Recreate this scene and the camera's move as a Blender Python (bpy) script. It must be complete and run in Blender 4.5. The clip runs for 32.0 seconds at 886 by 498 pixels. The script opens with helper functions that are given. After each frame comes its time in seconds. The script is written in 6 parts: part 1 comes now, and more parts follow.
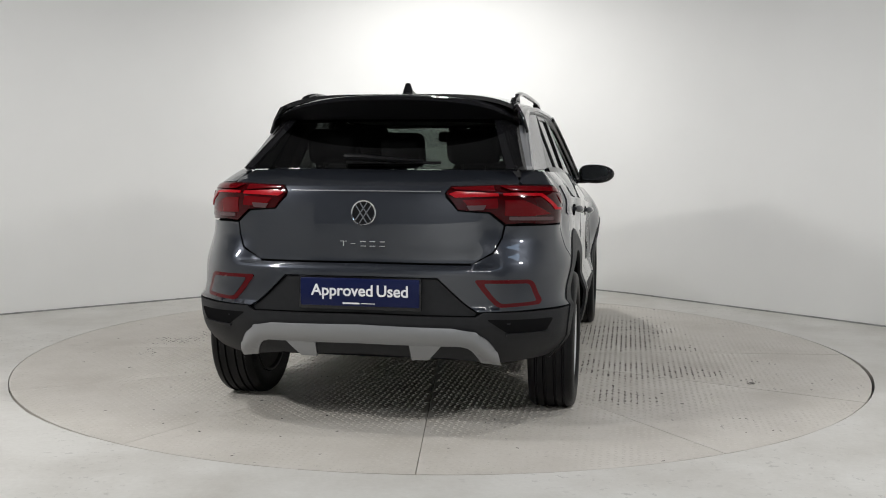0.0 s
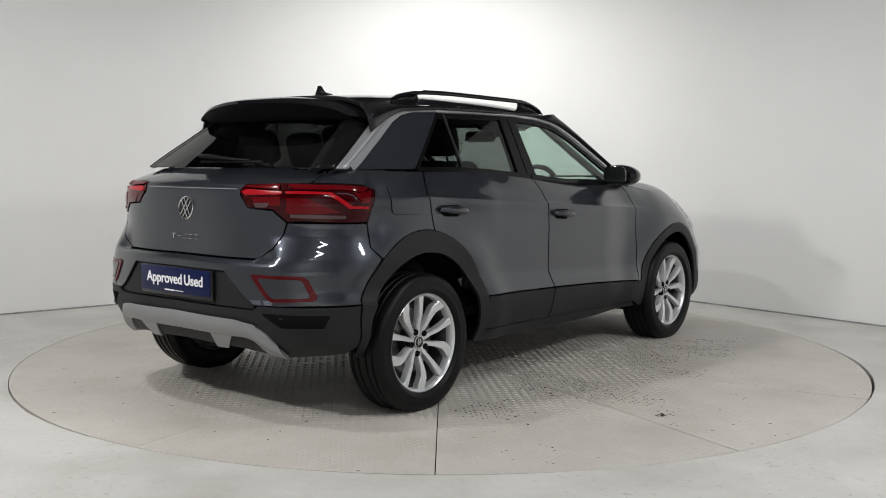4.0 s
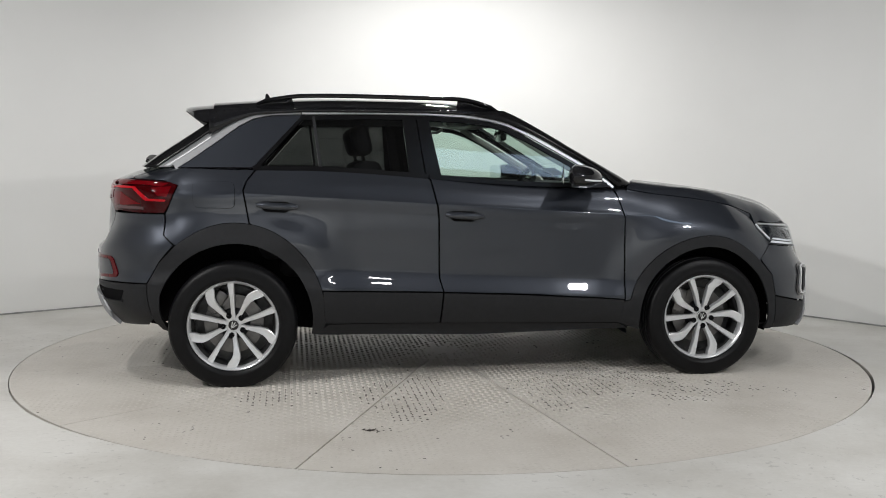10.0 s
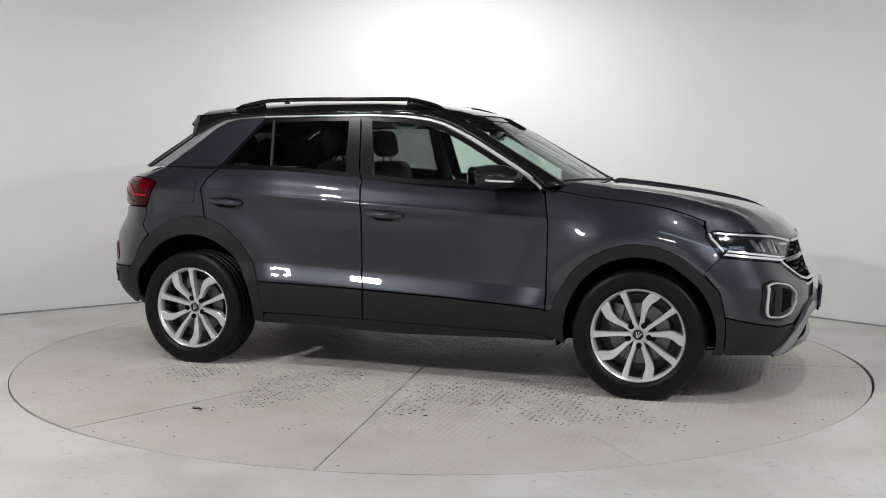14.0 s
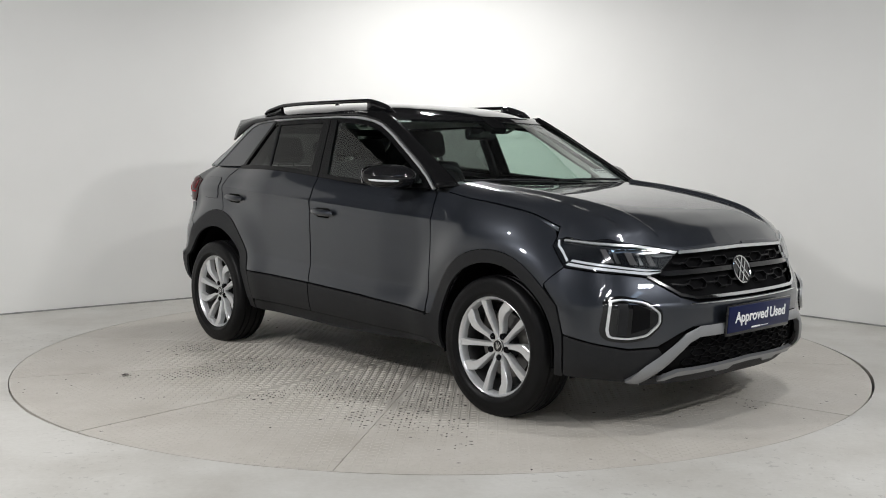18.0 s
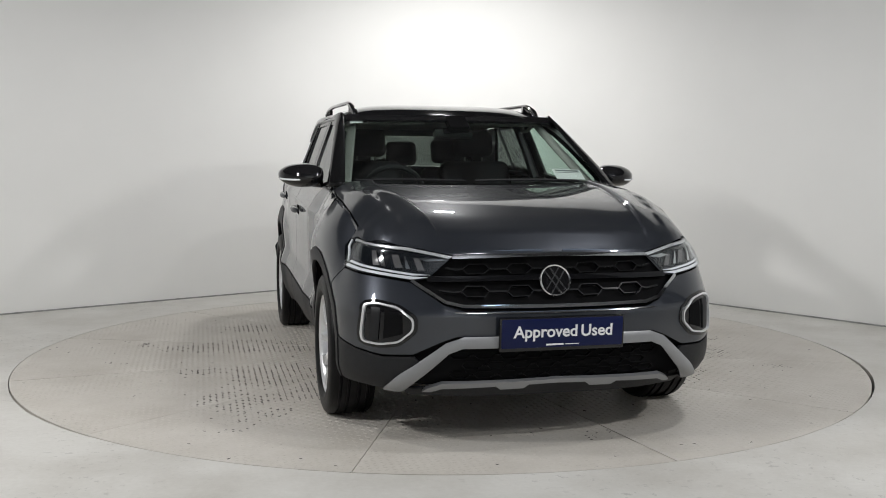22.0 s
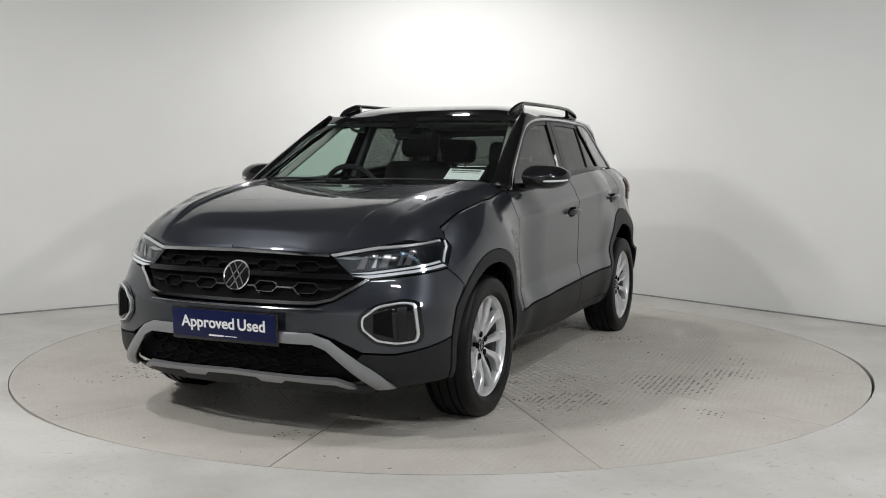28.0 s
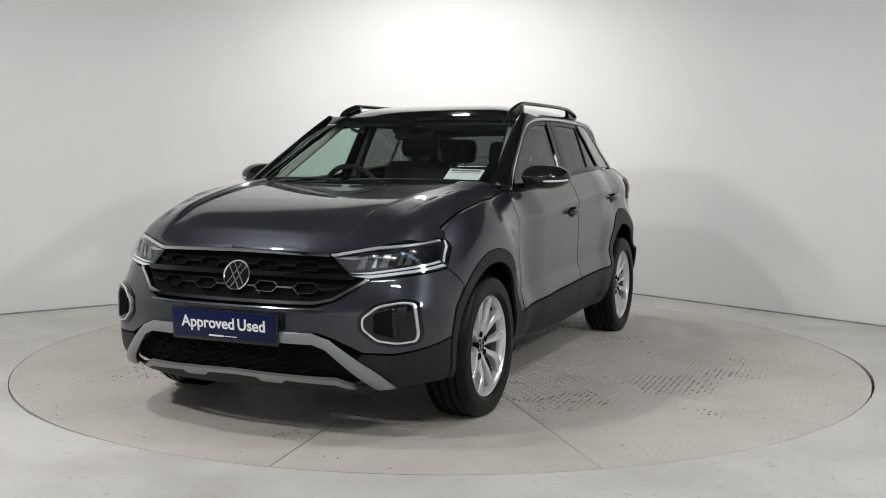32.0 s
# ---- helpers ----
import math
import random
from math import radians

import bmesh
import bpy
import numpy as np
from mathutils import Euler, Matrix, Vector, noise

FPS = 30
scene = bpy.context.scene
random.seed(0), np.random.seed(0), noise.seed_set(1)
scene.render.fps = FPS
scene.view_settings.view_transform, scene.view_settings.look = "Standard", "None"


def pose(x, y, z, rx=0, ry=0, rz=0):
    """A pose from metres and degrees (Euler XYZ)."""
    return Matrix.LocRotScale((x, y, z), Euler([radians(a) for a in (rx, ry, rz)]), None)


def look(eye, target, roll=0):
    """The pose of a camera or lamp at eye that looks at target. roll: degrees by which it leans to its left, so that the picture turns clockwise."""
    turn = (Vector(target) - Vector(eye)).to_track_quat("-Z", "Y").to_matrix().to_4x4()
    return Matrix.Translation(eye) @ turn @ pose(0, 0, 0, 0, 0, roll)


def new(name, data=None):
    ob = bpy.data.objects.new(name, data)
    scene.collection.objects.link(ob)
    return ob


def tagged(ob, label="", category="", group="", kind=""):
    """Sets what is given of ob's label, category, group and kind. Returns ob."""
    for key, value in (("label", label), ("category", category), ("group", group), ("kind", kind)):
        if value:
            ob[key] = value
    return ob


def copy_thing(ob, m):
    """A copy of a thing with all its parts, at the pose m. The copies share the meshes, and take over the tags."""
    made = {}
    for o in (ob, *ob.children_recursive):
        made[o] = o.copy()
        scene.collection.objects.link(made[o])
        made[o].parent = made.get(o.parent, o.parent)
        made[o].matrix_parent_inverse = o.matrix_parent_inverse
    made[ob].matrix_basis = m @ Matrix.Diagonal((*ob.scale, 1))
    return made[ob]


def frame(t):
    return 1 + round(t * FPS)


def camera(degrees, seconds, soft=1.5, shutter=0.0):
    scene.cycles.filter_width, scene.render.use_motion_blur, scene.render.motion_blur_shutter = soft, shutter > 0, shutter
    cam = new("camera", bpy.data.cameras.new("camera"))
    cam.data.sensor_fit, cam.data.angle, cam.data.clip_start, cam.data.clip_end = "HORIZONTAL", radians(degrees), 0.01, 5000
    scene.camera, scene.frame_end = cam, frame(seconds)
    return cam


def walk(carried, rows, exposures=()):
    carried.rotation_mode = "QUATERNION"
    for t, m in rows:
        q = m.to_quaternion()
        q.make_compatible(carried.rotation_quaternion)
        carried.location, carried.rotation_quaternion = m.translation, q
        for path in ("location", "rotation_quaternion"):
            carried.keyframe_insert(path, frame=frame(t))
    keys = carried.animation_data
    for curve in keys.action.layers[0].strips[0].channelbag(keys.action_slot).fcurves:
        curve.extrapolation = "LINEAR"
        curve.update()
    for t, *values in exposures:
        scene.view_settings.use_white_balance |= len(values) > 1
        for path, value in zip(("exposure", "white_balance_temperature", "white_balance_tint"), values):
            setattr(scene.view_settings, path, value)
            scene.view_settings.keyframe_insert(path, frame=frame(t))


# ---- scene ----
cam = camera(48.23, 32.0, soft=1.0)
EYE = (0.0, -6.1726, 1.1848)
AIM = (-0.0095, -0.196, 0.6557)
walk(cam, [(0.0, look(EYE, AIM, 0.284)), (32.0, look(EYE, AIM, 0.284))],
     [(0.0, 0.0), (17.0, 0.0), (22.0, -0.06), (25.0, -0.08), (32.0, -0.06)])

# ---- light ----
world = bpy.data.worlds.new("world")
scene.world = world
world.use_nodes = True
world.node_tree.nodes["Background"].inputs[0].default_value = (0.75, 0.8, 0.85, 1)
world.node_tree.nodes["Background"].inputs[1].default_value = 0.05

LAMPS = [  # name, place, aim, width, length, watts, colour
    ("lamp_back", (0.05, 2.1, 3.2), (0.05, 2.6, 0.0), 0.20, 0.20, 35, (1.0, 0.99, 0.985)),
    ("lamp_front_left", (-3.0, -3.3, 2.75), (-0.2, 0.6, 0.6), 0.20, 0.30, 68, (1.0, 0.99, 0.985)),
    ("lamp_front_right", (3.2, -3.5, 2.75), (0.2, 0.6, 0.6), 0.20, 0.30, 54, (1.0, 0.99, 0.985)),
    ("lamp_camera", (0.9, -6.3, 4.2), (0.0, -0.5, 0.4), 0.12, 1.1, 28, (1.0, 0.99, 0.985)),
    # added fill: brightens the rear wall so the car's flank reflects it
    ("lamp_hall", (0.0, -7.0, 4.2), (0.0, -8.7, 1.4), 0.3, 1.6, 170, (0.97, 0.985, 1.0)),
    ("lamp_side_left", (-2.65, -2.0, 3.9), (-0.2, -0.6, 0.0), 0.09, 0.16, 42, (1.0, 0.99, 0.985)),
    ("lamp_side_right", (2.05, -2.2, 3.9), (0.2, -0.6, 0.0), 0.09, 0.16, 30, (1.0, 0.99, 0.985)),
    ("lamp_skylight", (2.6, -4.1, 4.2), (2.6, -3.85, 0.0), 0.40, 3.2, 11, (0.55, 0.74, 1.0)),
]
for name, eye, aim, w, l, watts, tint in LAMPS:
    la = bpy.data.lights.new(name, "AREA")
    la.shape, la.size, la.size_y, la.energy = "RECTANGLE", l, w, watts
    la.color = tint
    ob = new(name, la)
    ob.matrix_world = look(eye, aim)


# ---- materials ----
def material(name, color, rough=0.5, metal=0.0, coat=0.0, vary=0.0, vscale=6.0, bump=0.0, bscale=120.0, emit=0.0, alpha=0.0, ior=1.45, spec=0.5):
    """A principled material; vary and bump give the large stains and the fine grain."""
    m = bpy.data.materials.new(name)
    m.use_nodes = True
    nt = m.node_tree
    p = nt.nodes["Principled BSDF"]
    p.inputs["Base Color"].default_value = (*color, 1)
    p.inputs["Roughness"].default_value = rough
    p.inputs["Metallic"].default_value = metal
    p.inputs["Coat Weight"].default_value = coat
    p.inputs["Coat Roughness"].default_value = 0.03
    p.inputs["IOR"].default_value = ior
    p.inputs["Specular IOR Level"].default_value = spec
    if emit:
        p.inputs["Emission Color"].default_value = (*color, 1)
        p.inputs["Emission Strength"].default_value = emit
    co = nt.nodes.new("ShaderNodeTexCoord")
    if vary:
        n = nt.nodes.new("ShaderNodeTexNoise")
        n.inputs["Scale"].default_value, n.inputs["Detail"].default_value = vscale, 8
        nt.links.new(co.outputs["Object"], n.inputs["Vector"])
        r = nt.nodes.new("ShaderNodeValToRGB")
        r.color_ramp.elements[0].position, r.color_ramp.elements[1].position = 0.3, 0.7
        r.color_ramp.elements[0].color = (*[c * (1 - vary) for c in color], 1)
        r.color_ramp.elements[1].color = (*[min(1, c * (1 + vary)) for c in color], 1)
        nt.links.new(n.outputs["Fac"], r.inputs["Fac"])
        nt.links.new(r.outputs["Color"], p.inputs["Base Color"])
    if bump:
        n = nt.nodes.new("ShaderNodeTexNoise")
        n.inputs["Scale"].default_value, n.inputs["Detail"].default_value = bscale, 6
        nt.links.new(co.outputs["Object"], n.inputs["Vector"])
        b = nt.nodes.new("ShaderNodeBump")
        b.inputs["Strength"].default_value, b.inputs["Distance"].default_value = bump, 0.002
        nt.links.new(n.outputs["Fac"], b.inputs["Height"])
        nt.links.new(b.outputs["Normal"], p.inputs["Normal"])
    return m


def glass(name, tint, rough=0.0, sheen=0.06):
    """Thin car glass: a tinted clear sheet with a mirror's sheen on it."""
    m = bpy.data.materials.new(name)
    m.use_nodes = True
    nt = m.node_tree
    nt.nodes.remove(nt.nodes["Principled BSDF"])
    t = nt.nodes.new("ShaderNodeBsdfTransparent")
    t.inputs[0].default_value = (*tint, 1)
    g = nt.nodes.new("ShaderNodeBsdfGlossy")
    g.inputs["Roughness"].default_value = rough
    f = nt.nodes.new("ShaderNodeLayerWeight")
    f.inputs[0].default_value = 0.5
    pw = nt.nodes.new("ShaderNodeMath")
    pw.operation = "POWER"
    pw.inputs[1].default_value = 5.0
    nt.links.new(f.outputs["Facing"], pw.inputs[0])
    ma = nt.nodes.new("ShaderNodeMath")
    ma.operation = "MULTIPLY_ADD"
    ma.inputs[1].default_value, ma.inputs[2].default_value = 0.98 - sheen, sheen
    nt.links.new(pw.outputs[0], ma.inputs[0])
    x = nt.nodes.new("ShaderNodeMixShader")
    nt.links.new(ma.outputs[0], x.inputs[0])
    nt.links.new(t.outputs[0], x.inputs[1])
    nt.links.new(g.outputs[0], x.inputs[2])
    nt.links.new(x.outputs[0], nt.nodes["Material Output"].inputs[0])
    return m


PAINT = material("grey_metallic_paint", (0.0250, 0.0290, 0.0378), 0.36, 0.55, 1.0, vary=0.06, vscale=900, spec=0.4)
PAINT.node_tree.nodes["Principled BSDF"].inputs["Coat IOR"].default_value = 1.6
PAINT.node_tree.nodes["Principled BSDF"].inputs["Coat Roughness"].default_value = 0.015
GLOSS_BLACK = material("gloss_black", (0.007, 0.007, 0.008), 0.06, 0, 0.35, spec=0.35)
PILLAR = material("black_pillar_film", (0.006, 0.006, 0.0065), 0.18, 0, 0.0, spec=0.2)
PLASTIC = material("black_grained_plastic", (0.0145, 0.015, 0.0165), 0.5, spec=0.28, vary=0.1, vscale=40, bump=0.15, bscale=900)
# near-black without sheen, for black parts and for the shade inside openings
DARK = material("dark_void", (0.009, 0.009, 0.0095), 0.8, spec=0.0)
CHROME = material("chrome", (0.78, 0.79, 0.8), 0.1, 1.0)
SILVER = material("silver_paint", (0.25, 0.255, 0.262), 0.36, 0.35, 0.3, vary=0.04, vscale=300)
ALLOY = material("alloy_silver", (0.70, 0.71, 0.72), 0.28, 0.6, 0.6, vary=0.04, vscale=60)
SATIN = material("satin_silver_trim", (0.32, 0.325, 0.333), 0.36, 0.5, 0.3, vary=0.04, vscale=300)
RUBBER = material("tyre_rubber", (0.004, 0.004, 0.0045), 0.42, spec=0.22, vary=0.25, vscale=25, bump=0.3, bscale=250)
STEEL = material("brake_steel", (0.17, 0.165, 0.16), 0.38, 1.0, vary=0.15, vscale=30)
RED = material("red_lens", (0.095, 0.0012, 0.003), 0.12, 0, 0.25, spec=0.2)
RED_DEEP = material("deep_red_lens", (0.030, 0.0006, 0.0012), 0.08, 0, 0.3, spec=0.2)
RED_BRIGHT = material("bright_red_lens", (0.34, 0.003, 0.008), 0.2, 0, 0.3, spec=0.2)
RED_REFLECTOR = material("red_reflector", (0.075, 0.001, 0.003), 0.12, 0, 0.3, spec=0.2)
CLEAR_GREY = material("clear_grey_lens", (0.16, 0.155, 0.158), 0.12, 0.4, 1.0)
TAIL_CLEAR = material("smoked_clear_lens", (0.085, 0.050, 0.052), 0.15, 0.1, 0.3, spec=0.3)
WHITE_LED = material("white_led_bar", (0.75, 0.77, 0.8), 0.2, 0.1, 1.0)
LAMP_DARK = material("headlamp_inner", (0.012, 0.014, 0.018), 0.12, 0.3, 1.0)
BLUE = material("blue_plate", (0.0045, 0.0085, 0.050), 0.3, spec=0.25, vary=0.03, vscale=50)
WHITE = material("white_print", (0.82, 0.82, 0.82), 0.5)
SEAT = material("dark_seat_fabric", (0.018, 0.018, 0.02), 0.85, vary=0.2, vscale=60, bump=0.3, bscale=500)
TRIM_IN = material("grey_cabin_trim", (0.035, 0.035, 0.037), 0.7, vary=0.1, vscale=30)
LINER = material("pale_headliner", (0.35, 0.35, 0.33), 0.9, vary=0.05, vscale=40)
GLASS_CLEAR = glass("green_glass", (0.70, 0.82, 0.76), sheen=0.09)
LENS = glass("clear_lamp_lens", (0.93, 0.95, 0.96))
GLASS_DARK = glass("privacy_glass", (0.11, 0.118, 0.112))
GLASS_SIDE = glass("rear_privacy_glass", (0.17, 0.18, 0.175))
WALL = material("white_painted_wall", (0.80, 0.80, 0.78), 0.75, vary=0.02, vscale=1.2, bump=0.05, bscale=60)
CEIL = material("dark_grey_ceiling", (0.12, 0.12, 0.125), 0.85, vary=0.03, vscale=2)
BACKWALL = material("grey_workshop_wall", (0.30, 0.31, 0.33), 0.8, vary=0.08, vscale=2)


def worn(name, base, dirt, rough, amount, fine, bump=0.15):
    """Painted floor: fine grain, broad stains and scattered dark scuffs."""
    m = material(name, base, rough)
    nt = m.node_tree
    p = nt.nodes["Principled BSDF"]
    co = nt.nodes.new("ShaderNodeTexCoord")

    def noise_node(scale, detail=6, rough_=0.6):
        n = nt.nodes.new("ShaderNodeTexNoise")
        n.inputs["Scale"].default_value, n.inputs["Detail"].default_value = scale, detail
        n.inputs["Roughness"].default_value = rough_
        nt.links.new(co.outputs["Object"], n.inputs["Vector"])
        return n

    def ramp(node, lo, hi, a, b):
        r = nt.nodes.new("ShaderNodeValToRGB")
        r.color_ramp.elements[0].position, r.color_ramp.elements[1].position = lo, hi
        r.color_ramp.elements[0].color, r.color_ramp.elements[1].color = (*a, 1), (*b, 1)
        nt.links.new(node.outputs["Fac"], r.inputs["Fac"])
        return r

    def mix(kind, fac, a, b):
        x = nt.nodes.new("ShaderNodeMixRGB")
        x.blend_type = kind
        if isinstance(fac, float):
            x.inputs[0].default_value = fac
        else:
            nt.links.new(fac, x.inputs[0])
        nt.links.new(a, x.inputs[1])
        if isinstance(b, tuple):
            x.inputs[2].default_value = (*b, 1)
        else:
            nt.links.new(b, x.inputs[2])
        return x.outputs[0]

    broad = ramp(noise_node(1.5), 0.32, 0.62, [c * f for c, f in zip(base, (0.83, 0.815, 0.79))], [min(1, c * 1.05) for c in base])
    grain = ramp(noise_node(45), 0.3, 0.7, (0.93, 0.93, 0.92), (1, 1, 1))
    col = mix("MULTIPLY", 1.0, broad.outputs[0], grain.outputs[0])
    patch = ramp(noise_node(0.9, 3), 0.42, 0.64, (0, 0, 0), (1, 1, 1))
    spots = ramp(noise_node(fine, 3, 0.7), 0.60, 0.66, (0, 0, 0), (1, 1, 1))
    both = mix("MULTIPLY", 1.0, patch.outputs[0], spots.outputs[0])
    sc = nt.nodes.new("ShaderNodeMath")
    sc.operation = "MULTIPLY"
    sc.inputs[1].default_value = amount
    nt.links.new(both, sc.inputs[0])
    nt.links.new(mix("MIX", sc.outputs[0], col, dirt), p.inputs["Base Color"])
    b = nt.nodes.new("ShaderNodeBump")
    b.inputs["Strength"].default_value, b.inputs["Distance"].default_value = bump, 0.003
    nt.links.new(noise_node(90).outputs["Fac"], b.inputs["Height"])
    nt.links.new(b.outputs["Normal"], p.inputs["Normal"])
    return m


FLOOR = worn("painted_concrete", (0.62, 0.61, 0.58), (0.3, 0.29, 0.27), 0.42, 0.65, 22)
PLATE_STEEL = worn("worn_painted_steel", (0.575, 0.547, 0.503), (0.17, 0.15, 0.13), 0.45, 0.75, 34)
BARE = material("chipped_bare_steel", (0.04, 0.032, 0.028), 0.6, 0.2, vary=0.5, vscale=9)
# near-black colour stands for the shade in the turntable's gap and joints
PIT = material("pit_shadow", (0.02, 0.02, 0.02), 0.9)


# ---- mesh helpers ----
def mesh_object(name, verts, faces, mat, parent=None, label="", smooth=False, normals=None):
    me = bpy.data.meshes.new(name)
    me.from_pydata([tuple(v) for v in verts], [], [tuple(f) for f in faces], shade_flat=not smooth)
    me.update()
    if normals is not None:
        me.normals_split_custom_set_from_vertices([tuple(n) for n in normals])
    me.materials.append(mat)
    ob = new(name, me)
    ob.parent = parent
    if label:
        ob["label"] = label
    return ob


def part(name, bm, mat, parent, label="", smooth=True):
    me = bpy.data.meshes.new(name)
    bmesh.ops.recalc_face_normals(bm, faces=bm.faces)
    for f in bm.faces:
        f.smooth = smooth
    if smooth:
        for e in bm.edges:
            if len(e.link_faces) == 2 and e.calc_face_angle(0) > 0.6:
                e.smooth = False
    bm.to_mesh(me)
    bm.free()
    me.materials.append(mat)
    ob = new(name, me)
    ob.parent = parent
    if label:
        ob["label"] = label
    return ob


def thing(name, label, category, group=""):
    return tagged(new(name), label, category, group)


def box_bm(cx, cy, cz, sx, sy, sz, bevel=0.0, seg=2, m=None):
    bm = bmesh.new()
    bmesh.ops.create_cube(bm, size=1)
    bmesh.ops.scale(bm, vec=(sx, sy, sz), verts=bm.verts)
    if bevel:
        bmesh.ops.bevel(bm, geom=bm.edges[:], offset=bevel, segments=seg, affect="EDGES", profile=0.5)
    if m is not None:
        bmesh.ops.transform(bm, matrix=m, verts=bm.verts)
    bmesh.ops.translate(bm, vec=(cx, cy, cz), verts=bm.verts)
    return bm


def lathe_bm(profile, n=48, axis="Y"):
    """Turn a profile of (radius, along) round an axis through the origin."""
    bm = bmesh.new()
    rings = []
    for r, a in profile:
        ring = []
        for i in range(n):
            t = 2 * math.pi * i / n
            c, s = r * math.cos(t), r * math.sin(t)
            ring.append(bm.verts.new((c, a, s) if axis == "Y" else (c, s, a)))
        rings.append(ring)
    for p, q in zip(rings, rings[1:]):
        for i in range(n):
            bm.faces.new((p[i], p[(i + 1) % n], q[(i + 1) % n], q[i]))
    return bm


def extrude_poly_bm(pts, depth, place=None, bevel=0.0):
    """A flat outline in its own plane, given thickness along its normal."""
    bm = bmesh.new()
    f = bm.faces.new([bm.verts.new((x, y, 0)) for x, y in pts])
    r = bmesh.ops.extrude_face_region(bm, geom=[f])
    bmesh.ops.translate(bm, vec=(0, 0, depth), verts=[v for v in r["geom"] if isinstance(v, bmesh.types.BMVert)])
    if bevel:
        bmesh.ops.bevel(bm, geom=bm.edges[:], offset=bevel, segments=2, affect="EDGES", profile=0.5)
    if place is not None:
        bmesh.ops.transform(bm, matrix=place, verts=bm.verts)
    return bm


def tube_bm(path, radius, n=8, flat=1.0):
    """A rounded bar along a path of points, with capped ends."""
    bm = bmesh.new()
    pts = [Vector(p) for p in path]
    rings = []
    for i, p in enumerate(pts):
        d = (pts[min(i + 1, len(pts) - 1)] - pts[max(i - 1, 0)]).normalized()
        side = d.cross(Vector((0, 0, 1)))
        side = side.normalized() if side.length > 1e-4 else Vector((1, 0, 0))
        up = side.cross(d)
        r = radius[i] if isinstance(radius, (list, tuple)) else radius
        rings.append([bm.verts.new(p + side * (r * math.cos(2 * math.pi * k / n)) + up * (r * flat * math.sin(2 * math.pi * k / n))) for k in range(n)])
    for a, b in zip(rings, rings[1:]):
        for k in range(n):
            bm.faces.new((a[k], a[(k + 1) % n], b[(k + 1) % n], b[k]))
    bm.faces.new(rings[0][::-1])
    bm.faces.new(rings[-1])
    return bm


def text_part(name, words, size, m, mat, parent, label):
    cu = bpy.data.curves.new(name, "FONT")
    cu.body, cu.size, cu.align_x, cu.align_y, cu.extrude = words, size, "CENTER", "CENTER", 0.0012
    cu.offset = 0.0012
    ob = bpy.data.objects.new(name, cu)
    scene.collection.objects.link(ob)
    dg = bpy.context.evaluated_depsgraph_get()
    me = bpy.data.meshes.new_from_object(ob.evaluated_get(dg))
    bpy.data.objects.remove(ob)
    me.transform(m)
    me.materials.clear()
    me.materials.append(mat)
    o = new(name, me)
    o.parent = parent
    o["label"] = label
    return o


# ---- room ----
def smooth01(a, b, x):
    t = np.clip((np.asarray(x, float) - a) / (b - a), 0, 1)
    return t * t * (3 - 2 * t)


